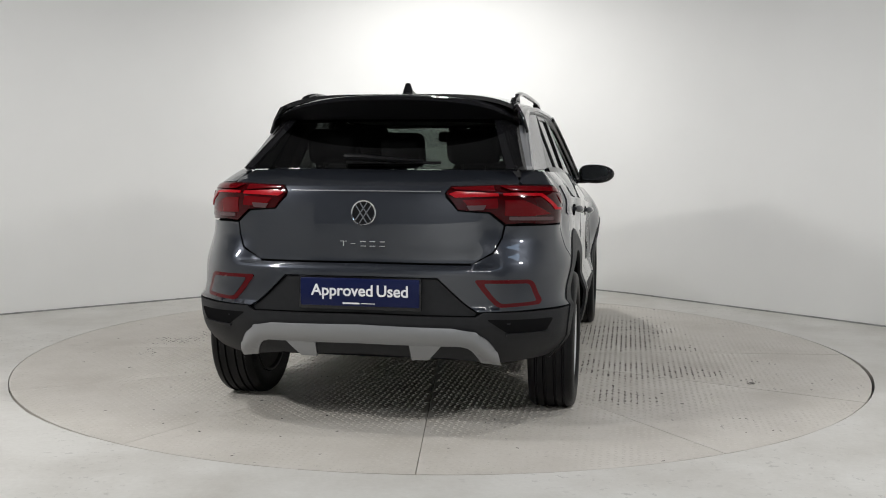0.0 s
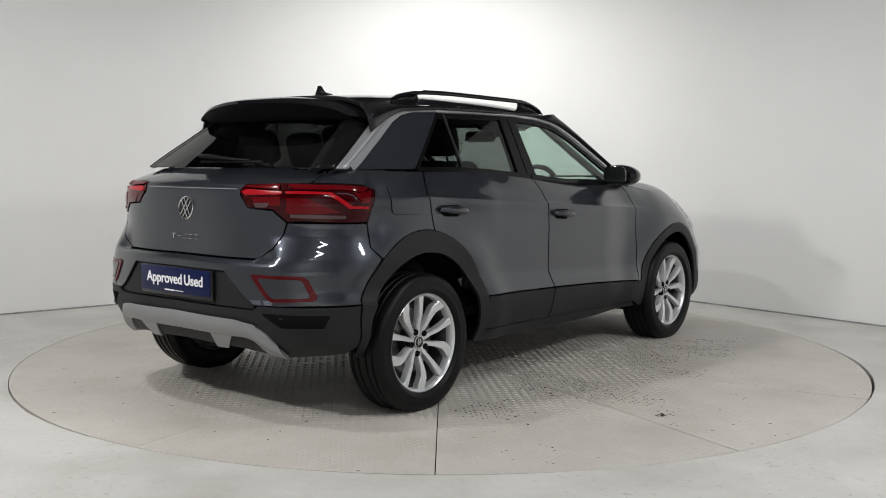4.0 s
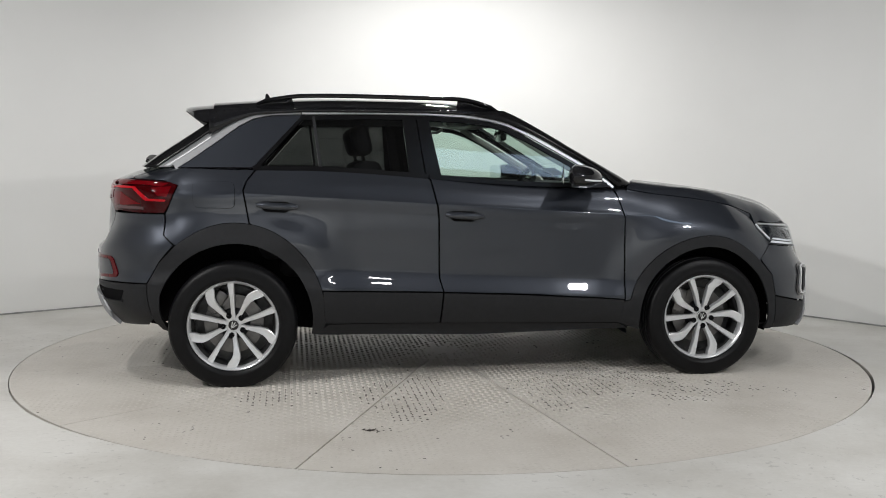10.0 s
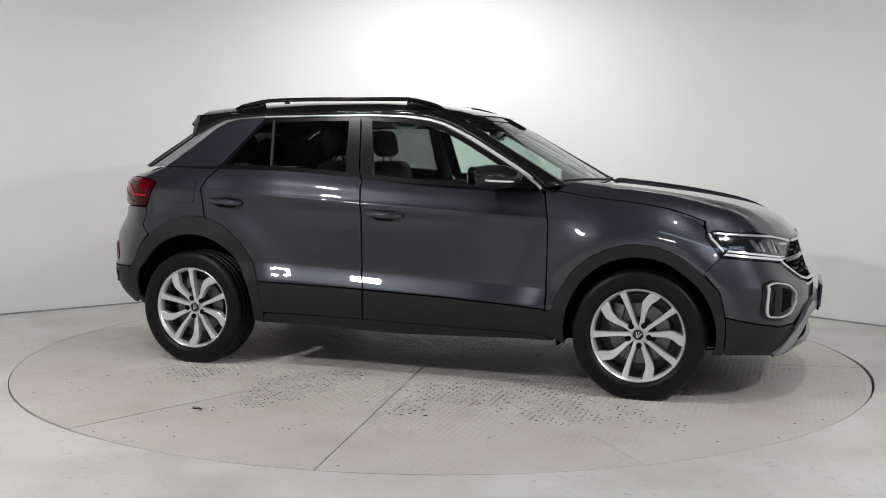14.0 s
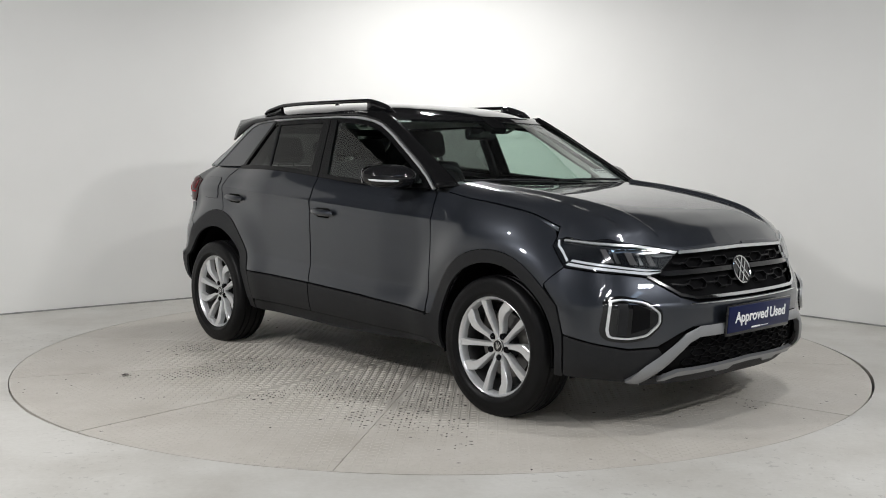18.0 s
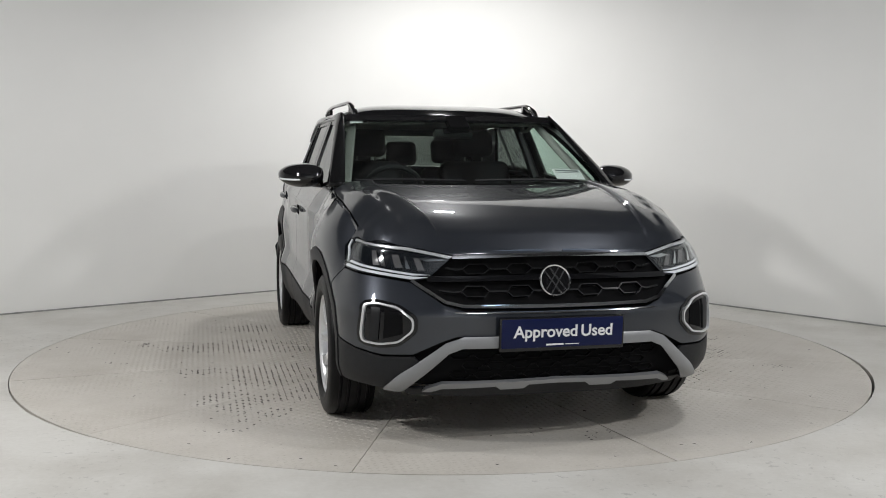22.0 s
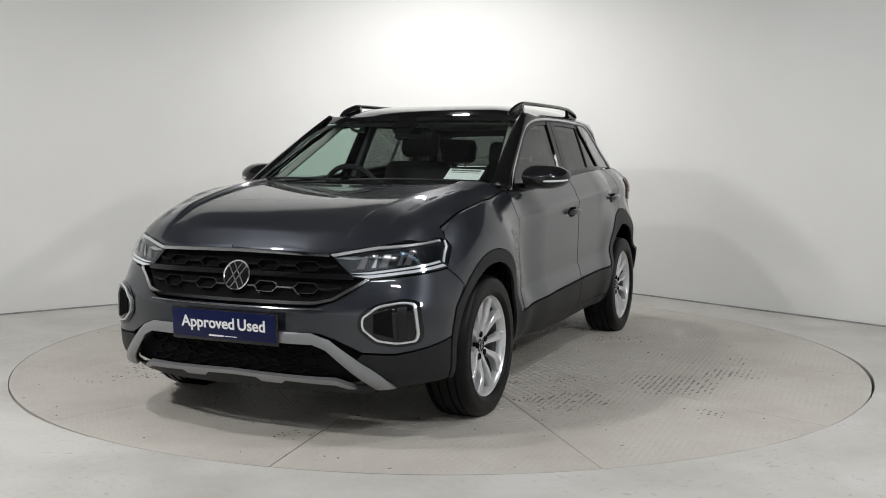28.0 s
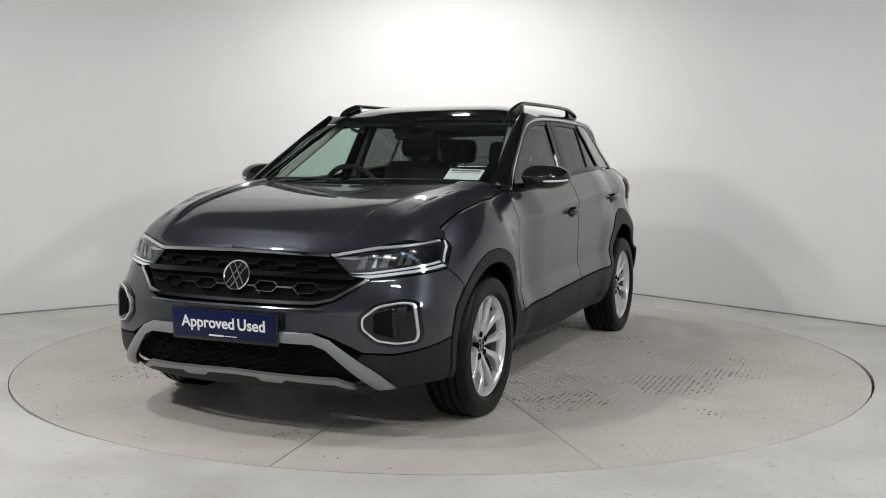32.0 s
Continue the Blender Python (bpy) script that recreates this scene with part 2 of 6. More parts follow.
def room():
    """White cove: two wall flanks that meet in a wide round, closed behind the camera."""
    a, b, corner, rho = Vector((-0.7812, -0.6243)), Vector((0.656, -0.7548)), Vector((0.333, 4.268)), 2.3
    half = math.acos(max(-1, min(1, a.dot(b)))) / 2
    tl = rho / math.tan(half)
    p0, p1 = corner + a * tl, corner + b * tl
    mid = corner + (a + b).normalized() * (rho / math.sin(half))
    a0, a1 = math.atan2(*(p0 - mid).yx), math.atan2(*(p1 - mid).yx)
    line = [p0 + a * 5.0] + [mid + rho * Vector((math.cos(a0 + (a1 - a0) * i / 24), math.sin(a0 + (a1 - a0) * i / 24))) for i in range(25)] + [p1 + b * 5.0]
    line = [line[0] + Vector((0, -8.5))] + line + [line[-1] + Vector((0, -8.5))]
    H, TH, HC = 3.05, 0.15, 4.4

    def wall(name, pts, mat, label, H=H, Z0=0.0):
        n = len(pts)
        nor = []
        for i in range(n):
            d = (pts[min(i + 1, n - 1)] - pts[max(i - 1, 0)]).normalized()
            nor.append(Vector((-d.y, d.x)))
        out = [p + k * TH for p, k in zip(pts, nor)]
        vs = [(p.x, p.y, z) for z in (Z0, H) for p in pts] + [(p.x, p.y, z) for z in (Z0, H) for p in out]
        fs = []
        for i in range(n - 1):
            fs += [(i, i + 1, n + i + 1, n + i), (2 * n + i + 1, 2 * n + i, 3 * n + i, 3 * n + i + 1), (n + i, n + i + 1, 3 * n + i + 1, 3 * n + i)]
        return tagged(mesh_object(name, vs, fs, mat, smooth=True), label, "wall", kind="structure")

    wall("wall_cove", line[1:-1], WALL, "smooth white painted wall curving round behind the turntable")
    wall("wall_left", line[:2], WALL, "plain white painted side wall")
    wall("wall_right", line[-2:], WALL, "plain white painted side wall")
    # unseen wall closing the room, grey over white to shape the paint's reflections
    wall("wall_rear", [line[-1], line[0]], BACKWALL, "plain grey workshop wall facing the turntable", HC, 1.7)
    wall("wall_rear_dado", [line[-1], line[0]], WALL, "white painted lower part of the workshop wall", 1.7)
    far = [Vector(p) for p in ((-9, -12), (-9, 6), (9, 6), (9, -12))]
    wall("wall_outer", far, BACKWALL, "plain dark grey workshop wall behind the white cove", HC)
    c = mesh_object("ceiling", [(x, y, z) for z in (HC, HC + 0.1) for x, y in ((-9, -12), (9, -12), (9, 6), (-9, 6))], [(0, 1, 2, 3), (7, 6, 5, 4)], CEIL)
    tagged(c, "dark grey ceiling over the photo bay", "ceiling", kind="structure")
    # floor with a round opening for the turntable
    n, R = 360, 2.5005
    inner = []
    for i in range(n):
        t = 2 * math.pi * i / n
        worn_gap = sum(w * math.exp(-(((math.degrees(t) - c + 180) % 360 - 180) / d) ** 2) for c, w, d in ((222, 0.013, 13), (352, 0.016, 12), (338, 0.008, 10), (130, 0.010, 10), (160, 0.006, 16), (262, 0.004, 14), (100, 0.005, 25), (50, 0.006, 25)))
        r = R + worn_gap + 0.0022 * noise.noise((i * 0.3, 0.4, 1.2)) + 0.0015 * noise.noise((i * 1.1, 7.4, 1.2))
        inner.append((OFF[0] + r * math.cos(t), OFF[1] + r * math.sin(t)))
    outer = []
    for i in range(n):
        t = 2 * math.pi * i / n
        k = 11.5 / max(abs(math.cos(t)), abs(math.sin(t)))
        outer.append((k * math.cos(t), k * math.sin(t)))
    vs = [(x, y, 0) for x, y in inner] + [(x, y, 0) for x, y in outer] + [(x, y, -0.12) for x, y in inner]
    fs = []
    for i in range(n):
        j = (i + 1) % n
        fs += [(i, n + i, n + j, j), (i, j, 2 * n + j, 2 * n + i)]
    tagged(mesh_object("floor", vs, fs, FLOOR), "pale grey painted concrete floor with light scuffs", "floor", kind="structure")
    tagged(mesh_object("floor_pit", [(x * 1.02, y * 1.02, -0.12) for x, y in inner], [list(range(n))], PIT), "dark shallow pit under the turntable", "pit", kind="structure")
    # grey strip whose colour draws the joint and shadow gap along the wall's foot
    vs, fs = [], []
    pts = line[1:-1]
    for p in pts:
        d = Vector((mid.x, mid.y - 2)) - p
        d.normalize()
        vs += [(p.x + d.x * 0.006, p.y + d.y * 0.006, 0.0), (p.x + d.x * 0.006, p.y + d.y * 0.006, 0.012)]
    for i in range(len(pts) - 1):
        fs.append((2 * i, 2 * i + 2, 2 * i + 3, 2 * i + 1))
    tagged(mesh_object("trim", vs, fs, material("wall_joint_sealant", (0.30, 0.30, 0.29), 0.8, vary=0.3, vscale=5)), "thin grey sealant joint along the foot of the wall", "trim", kind="structure")


OFF = (-0.02, -0.008)
room()

# ---- turntable ----
table = thing("turntable", "round steel turntable in worn cream paint with raised tread", "turntable")
table.location = (OFF[0], OFF[1], 0)
R_T, SEAM = 2.497, 8.55
JOINT = {0: 0.0042, 1: 0.0024, 7: 0.0024, 8: 0.0042, 9: 0.0042}  # half widths of the open joints, the rest nearly closed
for k in range(12):
    n, r0, a1 = 40, 0.30, math.radians(30)
    g0, g1 = JOINT.get(k, 0.0016), JOINT.get((k + 1) % 12, 0.0016)
    rim = []
    for i in range(n + 1):
        rr = R_T + 0.0012 * noise.noise((i * 0.35, 2.2 + k, 0.4)) + 0.0008 * noise.noise((i * 1.7, 5.2 + k, 0.4))
        rim.append((rr, a1 * i / n))
    rim += [(r0, a1 * i / n) for i in range(n, -1, -1)]
    rim = [(rr, min(max(t, g0 / rr), a1 - g1 / rr)) for rr, t in rim]
    m = len(rim)
    vs = [(rr * math.cos(t), rr * math.sin(t), z) for z in (0.0, -0.03) for rr, t in rim]
    fs = [list(range(m))] + [(i, m + i, m + (i + 1) % m, (i + 1) % m) for i in range(m)]
    o = mesh_object("plate", vs, fs, PLATE_STEEL, table)
    o.rotation_euler = (0, 0, math.radians(SEAM + 30 * k))
part("hub_plate", extrude_poly_bm([(0.31 * math.cos(i * math.pi / 24), 0.31 * math.sin(i * math.pi / 24)) for i in range(48)], 0.03, pose(0, 0, -0.031)), PLATE_STEEL, table, smooth=False)
# disc coloured as shade, so the joints between the plates read dark
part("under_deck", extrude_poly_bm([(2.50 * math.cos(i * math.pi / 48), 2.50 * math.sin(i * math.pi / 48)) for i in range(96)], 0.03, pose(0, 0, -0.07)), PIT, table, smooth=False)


def treads():
    """Raised almond treads, laid crosswise, filled with paint outwards and chipped in patches."""
    rng = np.random.default_rng(3)
    flat, chip = ([], []), ([], [])
    step = 0.031
    patches = ((-0.42, -1.28, 0.20), (-0.38, -1.53, 0.16), (-0.56, -1.82, 0.07), (-0.31, -0.95, 0.16), (-1.05, -1.16, 0.17), (0.40, -1.12, 0.20), (0.72, -0.90, 0.22),
               (1.08, -1.35, 0.18), (1.0, -0.95, 0.14), (0.33, -1.48, 0.12), (0.30, 1.58, 0.20), (0.95, 1.14, 0.18), (0.45, 1.50, 0.14), (-0.04, 1.70, 0.12), (-0.72, -1.92, 0.06))
    for i in range(-80, 81):
        for j in range(-80, 81):
            x, y = i * step, j * step
            r = math.hypot(x, y)
            if r > 2.48 or r < 0.06:
                continue
            t = (math.degrees(math.atan2(y, x)) - SEAM) % 30
            if min(t, 30 - t) * math.pi / 180 * r < 0.018:
                continue
            wear = noise.noise((x * 1.3, y * 1.3, 3.1)) * 0.5 + 0.5
            inner = float(smooth01(2.25, 1.2, r + 0.7 * (wear - 0.5)))
            h = max(0.0006, 0.0002 + 0.0026 * max(0.0, wear - 0.35) + 0.0036 * inner + rng.normal() * 0.0002)
            spot = noise.noise((x * 1.7 + 4, y * 1.7, 8.2)) + 0.5 * noise.noise((x * 6, y * 6, 1.7))
            chip_here = sum(math.exp(-((x - px) ** 2 + (y - py) ** 2) / (pr * pr)) for px, py, pr in patches)
            bare = rng.random() < 0.72 * float(smooth01(0.20, 0.62, chip_here + 0.6 * spot)) * float(smooth01(2.4, 2.1, r)) + 0.006
            a = math.radians(45 if (i + j) % 2 else -45)
            c, s = math.cos(a), math.sin(a)
            for (vs, fs), k, lift in ((flat, 1.0, 0.0002),) + (((chip, 0.5 + 0.35 * rng.random(), 0.0009),) if bare else ()):
                b = len(vs)
                for u, v, w in ((0.0145, 0, 0), (0, 0.0052, 0), (-0.0145, 0, 0), (0, -0.0052, 0), (0.006, 0, h), (-0.006, 0, h)):
                    u, v = u * k, v * min(1, k * 1.5)
                    vs.append((x + u * c - v * s, y + u * s + v * c, w + lift))
                fs += [(b, b + 1, b + 4), (b + 1, b + 5, b + 4), (b + 1, b + 2, b + 5), (b + 2, b + 3, b + 5), (b + 3, b + 4, b + 5), (b + 3, b, b + 4)]
    # larger bare patches, each a ragged flat scab
    for px, py, w, l, turn in ((-0.585, -1.817, 0.026, 0.011, 20), (-0.612, -1.800, 0.012, 0.007, 60), (0.483, -1.555, 0.013, 0.008, 0), (-1.13, -1.425, 0.012, 0.007, 40), (0.12, -1.405, 0.012, 0.007, 80), (-0.552, -1.842, 0.010, 0.005, 10)):
        vs, fs = chip
        b, m = len(vs), 18
        c, s = math.cos(math.radians(turn)), math.sin(math.radians(turn))
        vs.append((px, py, 0.0030))
        for i in range(m):
            q, k = 2 * math.pi * i / m, 0.6 + 0.5 * rng.random()
            u, v = w * k * math.cos(q), l * k * math.sin(q)
            vs.append((px + u * c - v * s, py + u * s + v * c, 0.0022))
        fs += [(b, b + 1 + i, b + 1 + (i + 1) % m) for i in range(m)]
    o = mesh_object("tread_pattern", *flat, PLATE_STEEL, table, "raised diagonal tread marks, partly filled with paint")
    o["kind"] = "stuff"
    o = mesh_object("chipped_tread", *chip, BARE, table, "dark rusty spots where the paint has chipped off")
    o["kind"] = "stuff"


treads()


# ---- car body surface ----
def pchip(xs, ys):
    """A smooth curve through the knots that never overshoots."""
    xs, ys = np.array(xs, float), np.array(ys, float)
    h, d = np.diff(xs), np.diff(ys) / np.diff(xs)
    m = np.zeros(len(xs))
    m[0], m[-1] = d[0], d[-1]
    for i in range(1, len(xs) - 1):
        if d[i - 1] * d[i] > 0:
            w1, w2 = 2 * h[i] + h[i - 1], h[i] + 2 * h[i - 1]
            m[i] = (w1 + w2) / (w1 / d[i - 1] + w2 / d[i])

    def f(x):
        x = np.clip(np.asarray(x, float), xs[0], xs[-1])
        i = np.clip(np.searchsorted(xs, x) - 1, 0, len(xs) - 2)
        t = (x - xs[i]) / h[i]
        return ys[i] * (1 + 2 * t) * (1 - t) ** 2 + m[i] * h[i] * t * (1 - t) ** 2 + ys[i + 1] * t * t * (3 - 2 * t) + m[i + 1] * h[i] * t * t * (t - 1)
    return f


def spline(xs, ys):
    """A natural cubic spline."""
    xs, ys = np.array(xs, float), np.array(ys, float)
    n, h = len(xs), np.diff(xs)
    A, r = np.eye(n), np.zeros(n)
    for i in range(1, n - 1):
        A[i, i - 1], A[i, i], A[i, i + 1] = h[i - 1], 2 * (h[i - 1] + h[i]), h[i]
        r[i] = 6 * ((ys[i + 1] - ys[i]) / h[i] - (ys[i] - ys[i - 1]) / h[i - 1])
    M = np.linalg.solve(A, r)

    def f(x):
        x = np.asarray(x, float)
        i = np.clip(np.searchsorted(xs, x) - 1, 0, n - 2)
        a, b = xs[i + 1] - x, x - xs[i]
        return M[i] * a ** 3 / (6 * h[i]) + M[i + 1] * b ** 3 / (6 * h[i]) + (ys[i] / h[i] - M[i] * h[i] / 6) * a + (ys[i + 1] / h[i] - M[i + 1] * h[i] / 6) * b
    return f


# plan outline from the nose round the flank to the tail (half)
PLAN = [(2.110, -0.30), (2.118, 0), (2.110, 0.30), (2.075, 0.47), (2.02, 0.61), (1.965, 0.715), (1.875, 0.80), (1.73, 0.85), (1.55, 0.878), (1.295, 0.902),
        (0.8, 0.888), (0, 0.884), (-0.8, 0.890), (-1.295, 0.906), (-1.55, 0.890), (-1.74, 0.845), (-1.87, 0.775), (-1.965, 0.67), (-2.02, 0.53), (-2.055, 0.34), (-2.065, 0), (-2.055, -0.34)]
_p = np.array(PLAN)
_s = np.concatenate([[0], np.cumsum(np.hypot(*np.diff(_p, axis=0).T))])
_s -= _s[1]
PX, PY = spline(_s, _p[:, 0]), spline(_s, _p[:, 1])
S_END = _s[-2]
_ss = np.linspace(0, S_END, 3000)
_sx, _sy = PX(_ss), PY(_ss)
_mid = int(np.argmax(_sy))


def at_x(x):
    return float(np.interp(-x, -_sx, _ss))


def at_front(y):
    k = _sx > 1.2
    return float(np.interp(abs(y), _sy[k], _ss[k])) * (1 if y >= 0 else -1)


def at_rear(y):
    k = _sx < -1.2
    s = float(np.interp(-abs(y), -_sy[k], _ss[k]))
    return s if y >= 0 else 2 * S_END - s


NOSE = pchip([0.10, 0.18, 0.23, 0.30, 0.40, 0.56, 0.60, 0.66, 0.72, 0.80, 0.84, 0.90, 1.0], [-0.20, -0.10, -0.05, -0.012, 0, 0, -0.025, -0.06, -0.08, -0.092, -0.115, -0.17, -0.3])
TAIL = pchip([0.15, 0.24, 0.30, 0.36, 0.44, 0.50, 0.70, 0.735, 0.750, 0.84, 0.94, 1.03, 1.065, 1.09, 1.12, 1.15, 1.2], [0.30, 0.17, 0.10, 0.055, 0.02, 0.0, 0.0, 0.008, 0.052, 0.058, 0.066, 0.078, 0.087, 0.125, 0.20, 0.29, 0.38])
HOOD = pchip([0.6, 0.85, 1.0, 1.2, 1.42, 1.6, 1.78, 1.88, 1.94, 1.96, 2.0, 2.03, 2.08], [1.115, 1.085, 1.066, 1.045, 1.018, 0.990, 0.952, 0.919, 0.893, 0.877, 0.842, 0.814, 0.79])
SETBACK = pchip([0, 0.3, 0.5, 0.65, 0.72, 0.80, 0.95], [0, 0.012, 0.06, 0.14, 0.19, 0.25, 0.36])
HOOD_Y = 0.775


def bonnet_crease(x):
    return 0.468 + 0.085 * np.clip((1.88 - np.asarray(x, float)) / 0.6, 0, 1.25)


def hood_base(x, y):
    x, y = np.asarray(x, float), np.abs(np.asarray(y, float))
    z = HOOD(x + 0.80 * SETBACK(y) * smooth01(1.15, 1.95, x)) - 0.036 * np.clip((y - 0.66) / 0.09, 0, 1.6) ** 2
    # a ridge along each of the two long creases, and a fainter one outside it
    d, o = y - bonnet_crease(x), y - bonnet_crease(x) - 0.115
    z = z + 0.016 * smooth01(-0.004, 0.012, d) * (1 - 0.75 * smooth01(0.014, 0.115, d)) * smooth01(1.95, 1.78, x)
    return z + 0.004 * smooth01(-0.004, 0.014, o) * (1 - smooth01(0.014, 0.07, o)) * smooth01(1.90, 1.70, x) * smooth01(1.05, 1.25, x)


HOOD_FIX = None  # set below: the bonnet's front edge laid on the lamps and the grille


TAIL_CORNER = pchip([0.15, 0.24, 0.30, 0.36, 0.44, 0.50, 0.68, 0.735, 0.80, 0.86, 0.905, 0.94, 1.03, 1.065, 1.09, 1.12, 1.15, 1.2], [0.30, 0.17, 0.10, 0.055, 0.02, 0.0, -0.006, 0.004, 0.036, 0.065, 0.072, 0.073, 0.078, 0.086, 0.125, 0.20, 0.29, 0.38])


def hood_z(x, y):
    z = hood_base(x, y)
    if HOOD_FIX is None:
        return z
    bx, by, bd = HOOD_FIX
    x, y = np.broadcast_arrays(np.asarray(x, float), np.asarray(y, float))
    d2 = (x[..., None] - bx) ** 2 + (np.abs(y)[..., None] - by) ** 2 + 1e-6
    w = np.exp(-(d2 - d2.min(-1, keepdims=True)) / 0.010)
    fix = (w * bd).sum(-1) / w.sum(-1)
    return z + fix * (1 - np.clip(np.sqrt(d2.min(-1)) / 0.24, 0, 1)) ** 2


def fender_top(x):
    x = np.minimum(np.asarray(x, float), 1.72)
    z = np.maximum(hood_z(x, HOOD_Y), 0.838)
    for _ in range(3):
        z = np.maximum(hood_z(x + smooth01(1.30, 2.06, x) * NOSE(z), HOOD_Y), 0.838)
    return z


# door section: how far the flank stands in from the plan outline, by height bands
BAND = pchip([0, 0.4, 0.8, 0.97, 1.0, 1.03, 1.17, 1.20, 1.24, 1.5, 1.85, 1.98, 2.0, 2.07, 2.5, 3.0, 4.0], [0.055, 0.010, -0.008, -0.011, -0.010, -0.006, 0.0175, 0.0210, 0.0220, 0.021, 0.014, 0.006, 0.006, 0.014, 0.046, 0.100, 0.2])


def belt(x):
    return 1.14 - 0.085 * smooth01(-1.0, 0.5, x)


def shelf_foot(x):
    return 0.484 - 0.045 * np.clip(x, -0.7, 0.8)


def flank_inset(x, z):
    z0, z1 = 0.26, shelf_foot(x)
    z2, z3 = 0.945 - 0.058 * x, belt(x)
    q = np.where(z < z1, (z - z0) / (z1 - z0), np.where(z < z2, 1 + (z - z1) / (z2 - z1), 2 + (z - z2) / (z3 - z2)))
    door = BAND(np.clip(q, 0, 4))
    zt = fender_top(x)
    fend = 0.106 * np.clip(1 - (zt - z) / 0.30, 0, 1.25) ** 2.8 + 0.05 * np.clip((0.33 - z) / 0.12, 0, 1.5) ** 2
    rear = BAND(np.clip(np.where(z < 0.56, 0.35 + 0.65 * (z - 0.26) / 0.30, np.minimum(1.1 + 0.9 * (z - 0.56) / 0.47, 1.98)), 0, 4)) + 0.094 * np.clip((z - 0.98) / 0.16, 0, 1.3) ** 1.8 + 0.11 * np.clip((0.42 - z) / 0.15, 0, 1.2) ** 1.5 * smooth01(-1.5, -1.7, x)
    w = smooth01(0.72, 1.05, x)
    u = smooth01(-1.0, -1.5, x)
    ins = (door * (1 - u) + rear * u) * (1 - w) + fend * w
    ins = ins + 0.050 * smooth01(0.70, 0.92, z) * smooth01(-0.70, -1.15, x) * (1 - 0.7 * smooth01(-1.58, -1.78, x))
    ins = ins + 0.014 * smooth01(0.80, 0.97, z) * smooth01(-1.0, -0.6, x) * smooth01(0.95, 0.7, x) + 0.026 * smooth01(0.40, 0.75, x) * smooth01(1.15, 0.85, x)
    for cx, cz, r in ((1.265, 0.32, 0.50), (-1.285, 0.35, 0.54)):
        d = np.hypot(x - cx, z - cz)
        ins = ins - 0.016 * np.exp(-((d - r) / 0.10) ** 2)
    return ins


def wrap(s, z):
    """The body's skin below the windows: s runs round the plan from the nose, z is the height."""
    s, z = np.asarray(s, float), np.asarray(z, float)
    sg = np.where((s < 0) | (s > S_END), -1.0, 1.0)
    a = np.abs(s)
    a = np.where(a > S_END, 2 * S_END - a, a)
    X, Y = PX(a), PY(a)
    c = smooth01(0.50, 0.64, Y)
    x = X + smooth01(1.30, 2.06, X) * NOSE(z) + smooth01(-1.30, -2.0, X) * (TAIL(z) * (1 - c) + TAIL_CORNER(z) * c)
    y = np.maximum(Y, 0) * (1 - flank_inset(X, z) / 0.89)
    return np.stack([x, y * sg, z + 0 * x], -1)


EDGE = [(at_front(y), z) for y, z in ((0.0, 0.808), (0.1, 0.808), (0.2, 0.806), (0.3, 0.804), (0.4, 0.801), (0.452, 0.800), (0.5, 0.807), (0.55, 0.815), (0.6, 0.823), (0.66, 0.831), (0.72, 0.838))] + [(at_x(1.83), 0.843), (at_x(1.78), 0.846), (at_x(1.73), 0.849), (at_x(1.67), 0.850)]
_ek = np.linspace(0, 1, len(EDGE))
_ed = np.linspace(0, 1, 90)
_edge_s, _edge_z = pchip(list(_ek), [p[0] for p in EDGE]), pchip(list(_ek), [p[1] for p in EDGE])
_es, _ez = _edge_s(_ed), _edge_z(_ed)
_fine = np.linspace(0, 1, 420)
for _ in range(3):
    _e = wrap(_es, _ez)
    _f = wrap(_edge_s(_fine), _edge_z(_fine))
    HOOD_FIX = (_f[:, 0], _f[:, 1], _f[:, 2] - hood_base(_f[:, 0], _f[:, 1]))

NARROW = lambda x: 0.062 * smooth01(-0.75, -1.75, x)


def green_y(x, z):
    return 0.757 - (z - 1.12) * 0.36 - 0.05 * np.clip(z - 1.12, 0, 1) ** 2 - NARROW(x) + 0.0 * x


def green(x, z):
    """The side of the cabin: x along the car, z the height."""
    x, z = np.asarray(x, float), np.asarray(z, float)
    return np.stack([x, green_y(x, z), z + 0 * x], -1)


SCREEN_X = pchip([1.0, 1.06, 1.12, 1.23, 1.34, 1.44, 1.5], [1.07, 0.985, 0.89, 0.71, 0.53, 0.35, 0.22])


def screen(y, z):
    """The windscreen: y across, z the height."""
    y, z = np.asarray(y, float), np.asarray(z, float)
    k = 0.24 + 0.16 * (z - 1.06) / 0.38
    return np.stack([SCREEN_X(z) - k * y * y, y, z + 0 * y], -1)


BACK_X = pchip([1.10, 1.15, 1.20, 1.30, 1.40, 1.48], [-1.90, -1.835, -1.765, -1.61, -1.455, -1.32])


def back(y, z):
    """The rear window, and the hatch edge under it."""
    y, z = np.asarray(y, float), np.asarray(z, float)
    return np.stack([BACK_X(z) + 0.23 * np.abs(y) ** 2.2, y, z + 0 * y], -1)


ROOF_Z = pchip([-1.7, -1.45, -1.2, -0.7, -0.3, 0.0, 0.2, 0.36, 0.5], [1.485, 1.505, 1.523, 1.540, 1.537, 1.520, 1.490, 1.445, 1.39])


def roof(x, y):
    x, y = np.asarray(x, float), np.asarray(y, float)
    xe = x + 0.36 * y * y * smooth01(-0.4, 0.3, x)
    crown = 0.085 - 0.045 * smooth01(-0.3, 0.35, xe)
    return np.stack([x, y, ROOF_Z(xe) - crown * np.abs(y / 0.63) ** 5], -1)


def hood(x, y):
    x, y = np.asarray(x, float), np.asarray(y, float)
    return np.stack([x, y, hood_z(x, y)], -1)


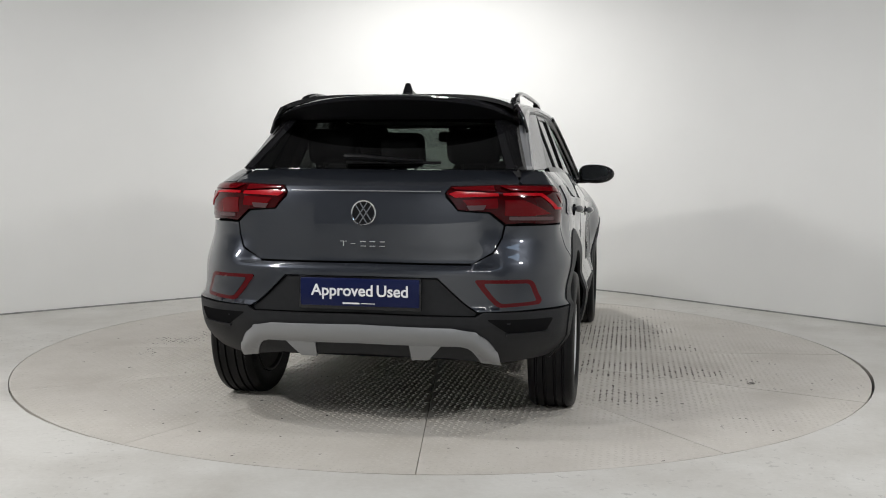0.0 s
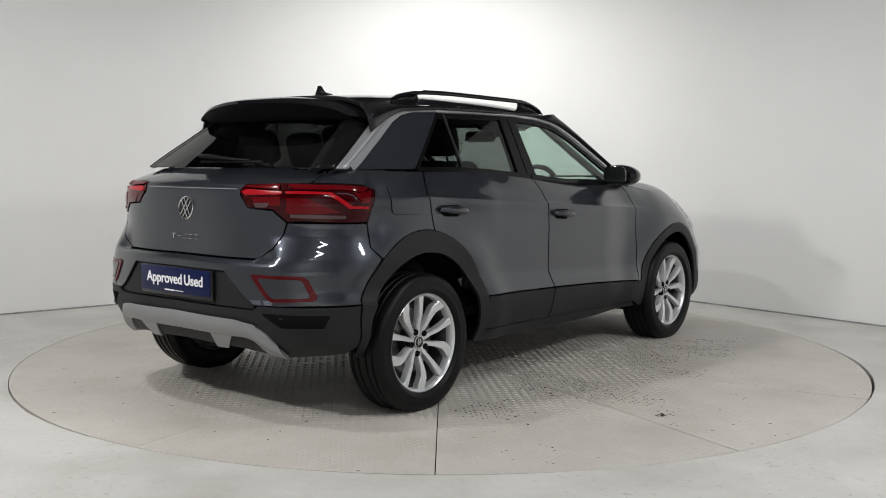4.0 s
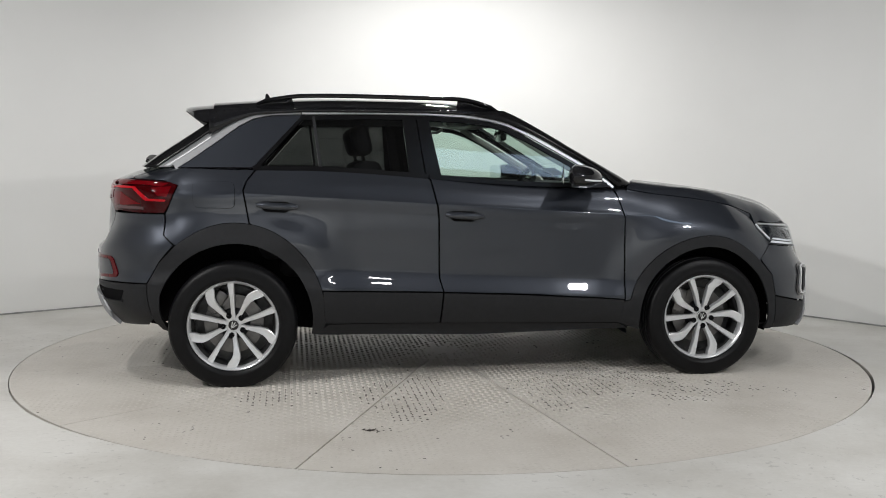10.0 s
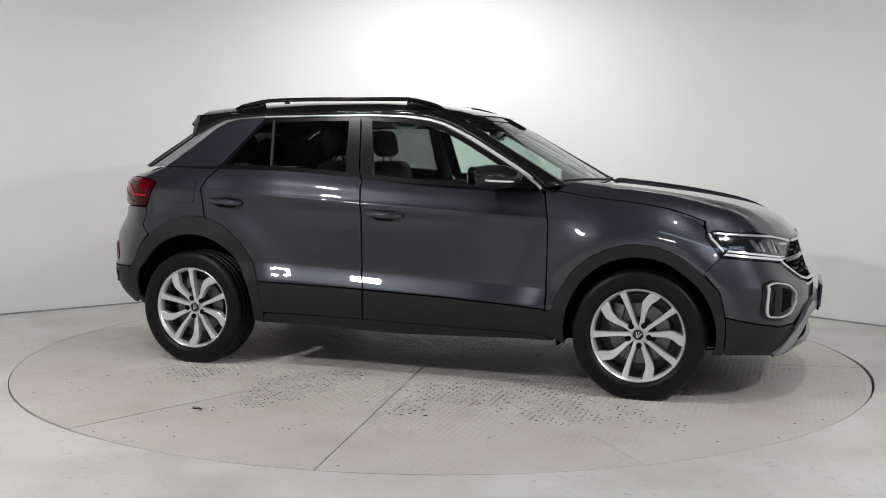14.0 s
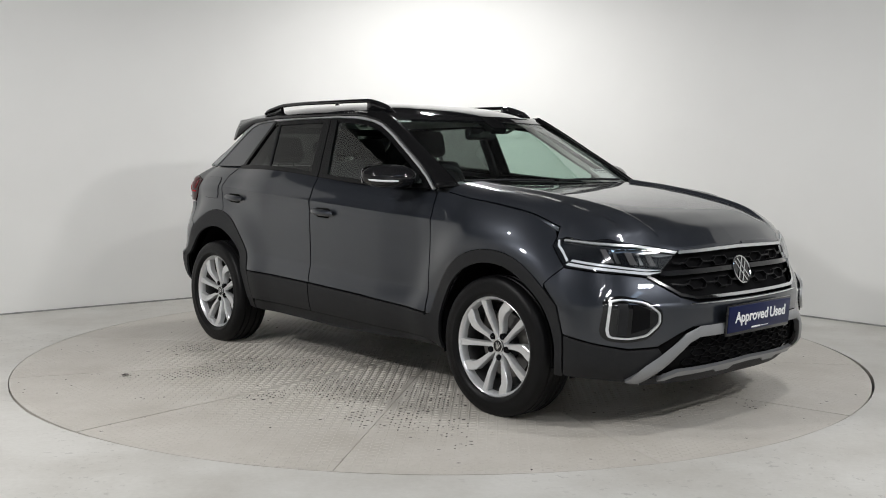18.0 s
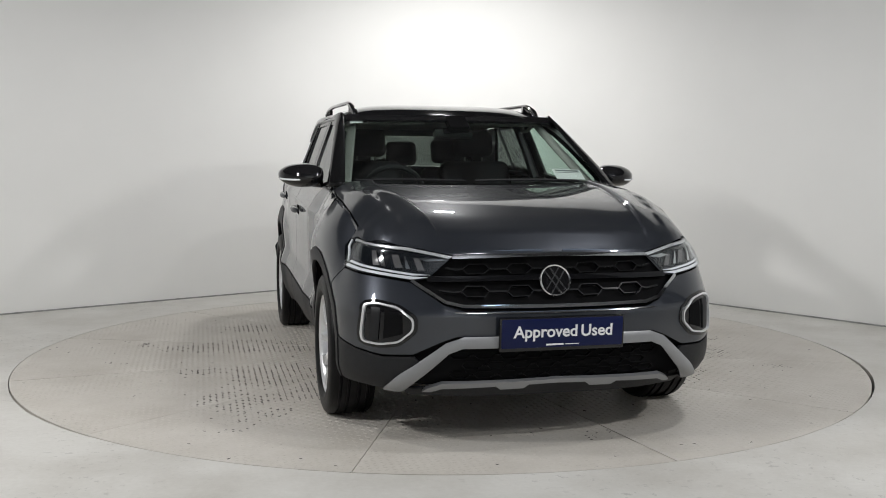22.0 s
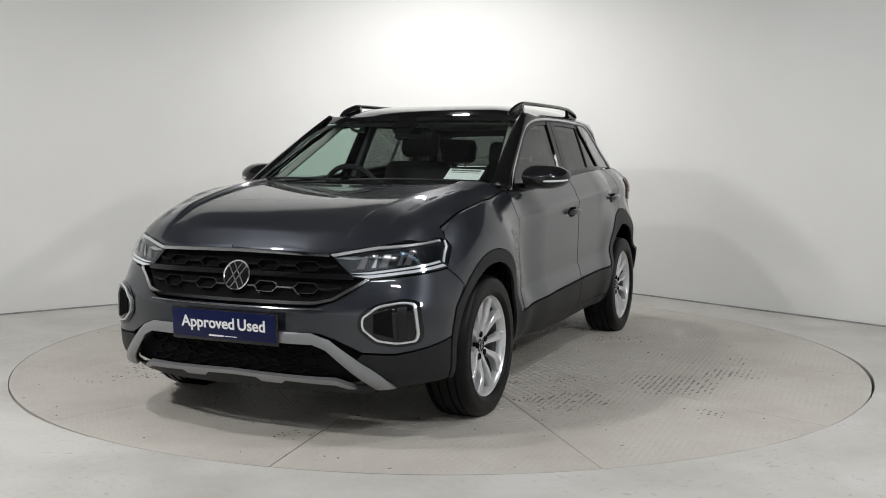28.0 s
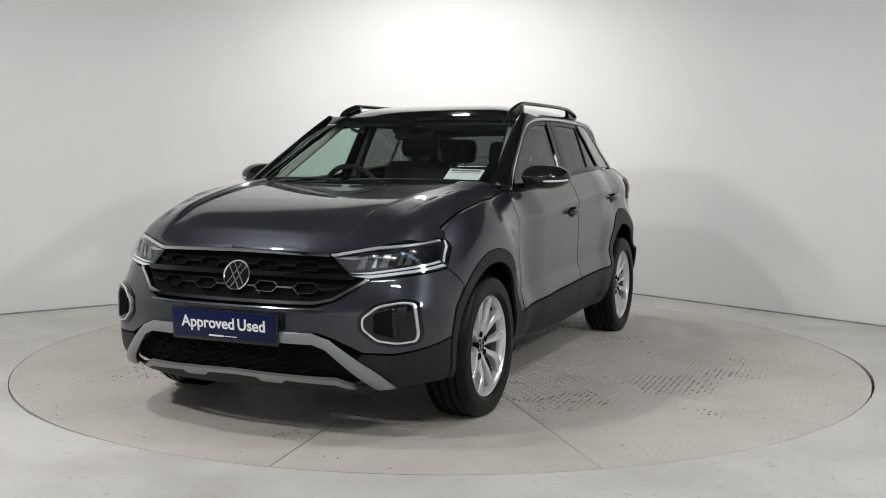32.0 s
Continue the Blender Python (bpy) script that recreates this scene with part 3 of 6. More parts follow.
# ---- panel maker ----
from mathutils.geometry import delaunay_2d_cdt


def dense(poly, step, closed=True):
    out = []
    n = len(poly)
    for i in range(n if closed else n - 1):
        a, b = np.array(poly[i]), np.array(poly[(i + 1) % n])
        k = max(1, int(math.ceil(np.hypot(*(b - a)) / step)))
        out += [tuple(a + (b - a) * j / k) for j in range(k)]
    if not closed:
        out.append(tuple(poly[-1]))
    return out


def area2(p):
    p = np.array(p)
    return float(np.sum(p[:, 0] * np.roll(p[:, 1], -1) - np.roll(p[:, 0], -1) * p[:, 1]))


def shrink(p, d):
    """Move an outline's edges inwards by d."""
    p = np.array(p, float)
    if area2(p) < 0:
        p = p[::-1]
    a, b = p - np.roll(p, 1, 0), np.roll(p, -1, 0) - p
    na = np.stack([-a[:, 1], a[:, 0]], 1) / (np.hypot(*a.T)[:, None] + 1e-12)
    nb = np.stack([-b[:, 1], b[:, 0]], 1) / (np.hypot(*b.T)[:, None] + 1e-12)
    m = na + nb
    k = d / np.maximum(0.35, 0.5 * np.sum(m * m, 1))
    return p + m * k[:, None]


def rounded(poly, r, n=4):
    out, m = [], len(poly)
    for i in range(m):
        p, a, b = (np.array(poly[j % m], float) for j in (i, i - 1, i + 1))
        u, v = a - p, b - p
        ra = min(r, 0.45 * np.hypot(*u), 0.45 * np.hypot(*v))
        p0, p1 = p + u / np.hypot(*u) * ra, p + v / np.hypot(*v) * ra
        for j in range(n + 1):
            t = j / n
            out.append(tuple(p0 * (1 - t) ** 2 + 2 * p * t * (1 - t) + p1 * t * t))
    return out


def in_poly(pts, poly):
    x, y = pts[:, 0], pts[:, 1]
    ins = np.zeros(len(pts), bool)
    n = len(poly)
    for i in range(n):
        (x0, y0), (x1, y1) = poly[i], poly[(i + 1) % n]
        if y0 != y1:
            c = ((y0 > y) != (y1 > y)) & (x < (x1 - x0) * (y - y0) / (y1 - y0) + x0)
            ins ^= c
    return ins


def skin(surf, uv, side):
    """Points and outward normals of a surface at uv; side -1 mirrors it to the right."""
    u, v = uv[:, 0], uv[:, 1]
    e = 1e-3
    p = surf(u, v)
    du, dv = surf(u + e, v) - surf(u - e, v), surf(u, v + e) - surf(u, v - e)
    n = np.cross(du, dv)
    n /= np.linalg.norm(n, axis=1)[:, None] + 1e-12
    c = np.array([0.1, 0, 0.75])
    if np.sum(np.sum((p - c) * n, 1)) < 0:
        n = -n
    if side < 0:
        p, n = p * [1, -1, 1], n * [1, -1, 1]
    return p, n


def panel(name, poly, surf, mat, parent, side=1, gap=0.0016, depth=0.014, out=0.0, grid=0.035, label="", round_r=0.0, creases=()):
    """One sheet of the body: an outline laid on a surface, with a turned-in edge."""
    if round_r:
        poly = rounded(poly, round_r)
    poly = dense(poly, grid * 0.8)
    poly = [p for i, p in enumerate(poly) if math.dist(p, poly[i - 1]) > 1e-5]
    if gap:
        poly = shrink(poly, gap)
    poly = [tuple(p) for p in (poly if area2(poly) > 0 else poly[::-1])]
    n = len(poly)
    arr = np.array(poly)
    lo, hi = arr.min(0), arr.max(0)
    gx, gy = np.meshgrid(np.arange(lo[0] + grid / 2, hi[0], grid), np.arange(lo[1] + grid / 2, hi[1], grid))
    pts = np.stack([gx.ravel(), gy.ravel()], 1)
    if len(pts):
        pts = pts[in_poly(pts, poly)]
    if creases:
        rows = np.concatenate([np.array(c) for c in creases])
        rows = rows[in_poly(rows, poly)]
        if len(rows):
            near = ((pts[:, None, :] - rows[None, :, :]) ** 2).sum(2).min(1)
            pts = np.concatenate([pts[near > (grid * 0.6) ** 2], rows])
    if len(pts):
        d2 = ((pts[:, None, :] - arr[None, :, :]) ** 2).sum(2).min(1)
        pts = pts[d2 > (grid * (0.45 if not creases else 0.25)) ** 2]
    allp = [Vector(p) for p in poly] + [Vector(p) for p in pts]
    vo, _, fo, _, _, _ = delaunay_2d_cdt(allp, [], [list(range(n))], 1, 1e-6)
    uv = np.array([tuple(v) for v in vo])
    P, N = skin(surf, uv, side)
    P = P + N * out
    faces = []
    for f in fo:
        a, b, c = (P[i] for i in f[:3])
        good = np.dot(np.cross(b - a, c - a), N[f[0]]) > 0
        faces.append(tuple(f) if good else tuple(f[::-1]))
    # turned-in rim
    B, BN = skin(surf, arr, side)
    B = B + BN * out
    T = np.roll(B, -1, 0) - np.roll(B, 1, 0)
    E = np.cross(T, BN)
    E /= np.linalg.norm(E, axis=1)[:, None] + 1e-12
    cen = B.mean(0)
    if np.sum((B - cen) * E) < 0:
        E = -E
    k = len(P)
    verts = np.concatenate([P, B, B - BN * depth])
    norms = np.concatenate([N, E, E])
    for i in range(n):
        j = (i + 1) % n
        q = (k + i, k + j, k + n + j, k + n + i)
        a, b, c = verts[q[0]], verts[q[1]], verts[q[2]]
        faces.append(q if np.dot(np.cross(b - a, c - a), E[i]) > 0 else q[::-1])
    return mesh_object(name, verts, faces, mat, parent, label, True, norms)


def band(path, w0, w1=None):
    """The outline of a strip along a path, w0 to one side and w1 to the other."""
    p = np.array(dense(path, 0.03, False))
    w1 = w0 if w1 is None else w1
    t = np.gradient(p, axis=0)
    nn = np.stack([-t[:, 1], t[:, 0]], 1) / (np.hypot(*t.T)[:, None] + 1e-12)
    w0, w1 = (np.interp(np.linspace(0, 1, len(p)), np.linspace(0, 1, len(w)), w)[:, None] if isinstance(w, (list, tuple)) else w for w in (w0, w1))
    return [tuple(q) for q in p + nn * w0] + [tuple(q) for q in (p - nn * w1)[::-1]]


def flank_creases(x0, x1):
    """Rows of points along the two long lines of the doors, either side of the fold."""
    xs = np.linspace(x0, x1, int(abs(x1 - x0) / 0.014))
    out = []
    for dz in (-0.010, -0.003, 0.003, 0.010):
        out.append([(at_x(x), 0.945 - 0.058 * x + dz) for x in xs])
        out.append([(at_x(x), float(shelf_foot(x)) + dz) for x in xs])
        out.append([(at_x(x), float(shelf_foot(x)) + 0.087 + dz) for x in xs])
    return out


def bonnet_creases():
    xs = np.linspace(0.95, 1.93, 66)
    return [[(x, k * (float(bonnet_crease(x)) + d)) for x in xs] for k in (1, -1) for d in (-0.006, 0.002, 0.010, 0.018)]


def on_flank(pts):
    return [(at_x(x), z) for x, z in pts]


def on_front(pts):
    return [(at_front(y), z) for y, z in pts]


def on_rear(pts):
    return [(at_rear(y), z) for y, z in pts]


def arc(cx, cz, r, a0, a1, n=18):
    return [(cx + r[0] * math.cos(math.radians(a0 + (a1 - a0) * i / n)), cz + r[1] * math.sin(math.radians(a0 + (a1 - a0) * i / n))) for i in range(n + 1)]


def sampled(surf_z, x0, x1, n=8, dz=0.0):
    return [(x0 + (x1 - x0) * i / n, float(surf_z(x0 + (x1 - x0) * i / n)) + dz) for i in range(n + 1)]


def mirror_path(pts):
    """A half outline from the middle outwards, given its other half."""
    return pts + [(-a, b) for a, b in pts[::-1]]


# ---- the car ----
car = thing("car", "dark grey metallic compact SUV with a black roof", "car")
AF, AR = (1.297, 0.32), (-1.285, 0.35)  # arch centres
RFI, RFO, RRI, RRO = (0.380, 0.400), (0.452, 0.463), (0.402, 0.404), (0.474, 0.512)  # half width and height


def grown(r, d):
    return (r[0] + d, r[1] + d)


def flank(side):
    names = "left" if side > 0 else "right"
    P = lambda name, pts, mat=PAINT, parent=car, surf=wrap, **k: panel(name, pts, surf, mat, parent, side, **k)
    # inner skin that shows black in the joints
    inner = on_flank([(1.96, 0.30), (1.60, 0.26)] + arc(*AF, grown(RFI, 0.02), -8, 188) + [(0.80, 0.26), (-0.80, 0.26)] + arc(*AR, grown(RRI, 0.02), -8, 188) + [(-1.95, 0.36), (-1.95, 0.98), (-1.70, 1.10), (-1.2, 1.125), (-0.3, 1.08), (0.4, 1.035), (0.78, 1.03), (1.02, 0.985), (1.3, 0.94), (1.55, 0.89), (1.80, 0.80)])
    P("inner_skin", inner, DARK, gap=0, depth=0.01, out=-0.022)
    # fender
    top = sampled(fender_top, 0.80, 1.645, 12)
    P("front_fender", on_flank([(0.828, 0.425), (0.828, 0.88), (0.80, 1.0), (0.785, 1.045)] + top + [(1.662, 0.852), (1.651, 0.815), (1.733, 0.7265), (1.637, 0.652)] + arc(*AF, RFO, 42, 166)), grid=0.013, label="grey metallic front fender", creases=flank_creases(0.84, 1.08))
    # doors
    fd = P("front_door", on_flank([(0.822, 0.435), (0.824, 0.88), (0.795, 1.0), (0.77, 1.045)] + sampled(belt, 0.74, -0.245, 8, -0.006) + [(-0.215, 0.95), (-0.208, 0.88), (-0.205, 0.56), (-0.185, 0.49), (0.3, 0.47)]), grid=0.018, label="grey metallic front door", creases=flank_creases(0.82, -0.21))
    P("door_cladding", on_flank([(0.82, 0.43), (0.3, 0.464), (-0.185, 0.484), (-0.20, 0.32), (0.805, 0.30)]), PLASTIC, fd, out=0.004, label="black plastic lower door cladding")
    rd = P("rear_door", on_flank([(-0.19, 0.49), (-0.211, 0.56), (-0.214, 0.88), (-0.222, 0.95), (-0.252, 1.09)] + sampled(belt, -0.26, -1.17, 8, -0.006) + [(-1.215, 1.08), (-1.235, 1.03), (-1.205, 0.86)] + arc(*AR, RRO, 79, 18)), grid=0.018, label="grey metallic rear door", creases=flank_creases(-0.21, -1.22))
    P("door_cladding", on_flank([(-0.192, 0.484), (-0.829, 0.503), (-0.818, 0.33), (-0.206, 0.32)]), PLASTIC, rd, out=0.004, label="black plastic lower door cladding")
    # quarter panel
    P("rear_quarter", on_flank([(-1.21, 0.86), (-1.24, 1.03), (-1.222, 1.08), (-1.18, 1.135), (-1.60, 1.142), (-1.78, 1.143), (-1.91, 1.143), (-1.935, 1.10), (-1.93, 1.087), (-1.80, 1.083), (-1.70, 1.078), (-1.60, 1.055), (-1.652, 0.945), (-1.672, 0.906), (-1.658, 0.80), (-1.593, 0.752)] + arc(*AR, RRO, 129, 81)), grid=0.02, label="grey metallic rear quarter panel")
    # arch cladding and sill
    P("wheel_arch_cladding", on_flank(arc(*AF, RFO, 42, 166) + [(0.815, 0.42), (0.80, 0.30), (0.885, 0.27)] + arc(*AF, RFI, 189, -10, 30) + [(1.70, 0.248), (1.722, 0.252), (1.714, 0.436), (1.684, 0.56)]), PLASTIC, out=0.005, label="black plastic front wheel arch trim")
    P("wheel_arch_cladding", on_flank(arc(*AR, RRO, 14, 129) + [(-1.664, 0.655), (-1.720, 0.553), (-1.738, 0.36), (-1.725, 0.30), (-1.69, 0.287)] + arc(*AR, RRI, 188, -11, 30) + [(-0.83, 0.265), (-0.816, 0.33)]), PLASTIC, out=0.005, label="black plastic rear wheel arch trim")
    P("sill", on_flank([(0.86, 0.265), (0.80, 0.297), (-0.2, 0.317), (-0.80, 0.325), (-0.865, 0.265), (0, 0.245)]), PLASTIC, out=0.0, label="black plastic door sill")
    # fuel flap
    if side < 0:
        ring = rounded([(-1.283, 1.072), (-1.515, 1.074), (-1.503, 0.942), (-1.28, 0.937)], 0.03)
        P("fuel_flap", on_flank(ring), out=0.0045, gap=0.0, depth=0.004, grid=0.02, label="grey fuel filler flap")
        P("fuel_flap_joint", on_flank(ring), DARK, gap=-0.0018, out=0.002, depth=0.004, grid=0.02)
    # windows and pillars
    G = lambda name, pts, mat, parent=car, **k: panel(name, pts, green, mat, parent, side, **k)
    G("front_side_window", [(-0.185, 1.098), (0.30, 1.062), (0.655, 1.058), (0.70, 1.075), (0.60, 1.145), (0.44, 1.235), (0.28, 1.322), (0.14, 1.378), (0.0, 1.408), (-0.12, 1.420), (-0.245, 1.424)], GLASS_CLEAR, fd, gap=0, depth=0.003, out=-0.012, label="clear greenish window glass").visible_shadow = False
    G("rear_side_window", [(-0.352, 1.108), (-0.382, 1.424), (-0.862, 1.424), (-0.828, 1.142)], GLASS_SIDE, rd, gap=0, depth=0.003, out=-0.012, label="dark privacy window glass").visible_shadow = False
    G("quarter_window", [(-0.842, 1.142), (-0.876, 1.424), (-0.905, 1.424), (-1.155, 1.148)], GLASS_SIDE, rd, gap=0, depth=0.003, out=-0.012, label="dark triangular quarter glass").visible_shadow = False
    G("window_divider", band([(-0.832, 1.135), (-0.869, 1.43)], 0.009), PLASTIC, rd, out=-0.004)
    G("b_pillar", [(-0.178, 1.085), (-0.243, 1.43), (-0.308, 1.43), (-0.265, 1.095)], PILLAR, fd, out=-0.002, label="gloss black door pillar")
    G("b_pillar", [(-0.271, 1.095), (-0.314, 1.43), (-0.386, 1.43), (-0.356, 1.10)], PILLAR, rd, out=-0.002, label="gloss black door pillar")
    top_line = [(0.775, 1.045), (0.70, 1.105), (0.62, 1.157), (0.47, 1.244), (0.31, 1.334), (0.20, 1.385), (0.10, 1.413), (-0.04, 1.432), (-0.25, 1.444), (-0.60, 1.446), (-0.93, 1.440)]
    G("window_frame", band([(x - 0.012, z - 0.020) for x, z in top_line[1:6]] + [(x, z - 0.020) for x, z in top_line[6:]], 0.012), PILLAR, fd, gap=0, out=-0.005, label="black upper window frame")
    G("c_pillar_seal", band([(-1.18, 1.14), (-0.915, 1.435)], 0.010), PILLAR, rd, gap=0, out=-0.001, label="black window seal")
    G("belt_seal", band(sampled(belt, 0.74, -0.25, 6, 0.002), 0.012), PILLAR, fd, gap=0, out=0.010, depth=0.02, label="black window seal")
    G("belt_seal", band(sampled(belt, -0.26, -1.19, 6, 0.002), 0.012), PILLAR, rd, gap=0, out=0.010, depth=0.02, label="black window seal")
    G("mirror_triangle", [(0.69, 1.06), (0.775, 1.04), (0.60, 1.158), (0.585, 1.145)], PILLAR, fd, gap=0, out=-0.004)
    G("chrome_strip", band(top_line, 0.006), ALLOY, gap=0, out=0.006, label="bright chrome window strip")
    rear_line = [(-0.935, 1.440), (-1.10, 1.434), (-1.19, 1.418), (-1.27, 1.378), (-1.39, 1.292), (-1.53, 1.195), (-1.60, 1.152)]
    G("chrome_strip", band(rear_line, [0.006, 0.007, 0.010, 0.013, 0.015, 0.017]), SATIN, gap=0, out=0.005, label="satin silver strip along the rear pillar")
    G("c_pillar", [(-0.925, 1.432), (-1.10, 1.424), (-1.18, 1.408), (-1.26, 1.367), (-1.38, 1.280), (-1.52, 1.185), (-1.585, 1.146), (-1.19, 1.146)], PAINT, gap=0.002, out=0.0, label="grey metallic rear pillar")
    # handles
    for x0, x1, z, door in ((-0.185, 0.035, 0.903, fd), (-1.178, -0.952, 0.955, rd)):
        s = -1 if side < 0 else 1
        xs = np.linspace(x0 + 0.012, x1 - 0.005, 9)
        uv = np.array([(at_x(x), z - 0.012 * (x - x0) / 0.22) for x in xs])
        p, n = skin(wrap, uv, side)
        cup = rounded([(x0 + 0.040, z - 0.036), (x0 + 0.028, z + 0.018), (x1 - 0.042, z + 0.016), (x1 - 0.050, z - 0.042)], 0.028)
        h = part("door_handle", tube_bm(p + n * np.array([[0.010], [0.022], [0.028], [0.031], [0.032], [0.031], [0.028], [0.022], [0.010]]), [0.010, 0.016, 0.018, 0.0185, 0.0185, 0.0185, 0.018, 0.016, 0.010], 12, 1.0), PAINT, door, "grey door handle")
        # flat near-black patch paints the shade of the hollow behind the handle
        P("handle_recess", on_flank(cup), DARK, h, gap=0, out=0.0008, depth=0.002)


for side in (1, -1):
    flank(side)


# bonnet, windscreen, roof
front_edge = [(float(p[0]) + 0.002, float(p[1])) for p in _e[::4]] + [(float(_e[-1, 0]), float(_e[-1, 1]))]
hood_half = front_edge + [(1.6, 0.758), (1.5, 0.768), (1.4, 0.774), (1.3, 0.775), (1.02, 0.775), (0.86, 0.768), (0.95, 0.60), (1.005, 0.35), (1.03, 0.0)]
hood_poly = hood_half + [(x, -y) for x, y in hood_half[-2:0:-1]]
side_line = sorted([(float(_e[-1, 0]), float(_e[-1, 1])), (1.6, 0.758), (1.5, 0.768), (1.4, 0.774), (1.3, 0.775), (1.02, 0.775), (0.86, 0.768)])
for k in (1, -1):
    # rolled shoulder of each fender up to the bonnet's shut line
    vs, fs = [], []
    for X in np.linspace(0.86, 1.66, 40):
        f = wrap(at_x(X), float(fender_top(X)) - 0.004)
        x = float(f[0])
        y = float(np.interp(x, [p[0] for p in side_line], [p[1] for p in side_line]))
        h = np.array([x, y + 0.003, float(hood_z(x, y)) - 0.003])
        m = np.array([x, max(f[1], h[1]) - 0.002, max(f[2], h[2]) - 0.004])
        for t in np.linspace(0, 1, 5):
            p = f * (1 - t) ** 2 + 2 * m * t * (1 - t) + h * t * t
            vs.append((p[0], p[1] * k, p[2]))
        vs.append((h[0], (h[1] - 0.004) * k, h[2] - 0.02))
    for i in range(39):
        for j in range(5):
            q = (i * 6 + j, i * 6 + j + 1, i * 6 + 7 + j, i * 6 + 6 + j)
            fs.append(q if k < 0 else q[::-1])
    mesh_object("fender_shoulder", vs, fs, PAINT, car, "grey metallic rolled fender edge", True)
panel("bonnet", hood_poly, hood, PAINT, car, gap=0.002, depth=0.02, grid=0.022, label="grey metallic bonnet with two raised creases", creases=bonnet_creases())
cowl = [(1.04, 0.0), (1.01, 0.35), (0.955, 0.60), (0.86, 0.765), (0.78, 0.77), (0.80, 0.6), (0.87, 0.35), (0.90, 0.0)]
panel("cowl", cowl + [(x, -y) for x, y in cowl[-2:0:-1]], hood, PLASTIC, car, gap=0, out=-0.022, label="black plastic scuttle below the windscreen")


def screen_edge(z):
    return 0.732 - 0.092 * (z - 1.06) / 0.38


SZ = [1.055, 1.12, 1.20, 1.28, 1.36, 1.42, 1.447]
ws = [(screen_edge(z), z) for z in SZ]
panel("windscreen", [(-y, z) for y, z in ws] + ws[::-1], screen, GLASS_CLEAR, car, gap=0, depth=0.004, grid=0.05, label="clear greenish windscreen").visible_shadow = False
for k in (1, -1):
    # front pillar: from the screen's edge to the chrome strip
    vs, fs = [], []
    chrome_x = pchip([1.04, 1.105, 1.157, 1.244, 1.334, 1.385, 1.413, 1.432, 1.46], [0.79, 0.712, 0.632, 0.482, 0.322, 0.212, 0.115, 0.0, -0.2])
    zs = np.linspace(1.045, 1.455, 24)
    for z in zs:
        zi = min(max(z, 1.045), 1.45)
        a = screen(screen_edge(zi) - 0.02, zi)
        zb = zi - 0.012 * (zi - 1.045) / 0.4
        xb = float(chrome_x(zb)) + 0.012
        b = np.array([xb, float(green_y(xb, zb)) + 0.003, zb])
        m = (a + b) / 2 + np.array([0.012, 0.010, 0.010])
        a = a + np.array([0.004, 0, 0.004])
        for t in np.linspace(0, 1, 6):
            p = a * (1 - t) ** 2 + 2 * m * t * (1 - t) + b * t * t
            vs.append((p[0], p[1] * k, p[2]))
    for i in range(len(zs) - 1):
        for j in range(5):
            q = (i * 6 + j, i * 6 + j + 1, i * 6 + 7 + j, i * 6 + 6 + j)
            fs.append(q if k < 0 else q[::-1])
    o = mesh_object("front_pillar", vs, fs, PILLAR, car, "gloss black windscreen pillar", True)
    md = o.modifiers.new("thick", "SOLIDIFY")
    md.thickness, md.offset = 0.02, -1
# dark printed border of the windscreen
bz = [(screen_edge(z) - 0.0, z) for z in (1.415, 1.43, 1.452)]
panel("screen_header", [(-y, z) for y, z in bz] + bz[::-1], screen, GLOSS_BLACK, car, gap=0, out=0.003, label="black printed top border of the windscreen")
bz = [(screen_edge(z), z) for z in (1.05, 1.068)]
panel("screen_foot", [(-y, z) for y, z in bz] + bz[::-1], screen, GLOSS_BLACK, car, gap=0, out=0.003)


def roof_half(x):
    return float(green_y(x, 1.452)) - 0.004


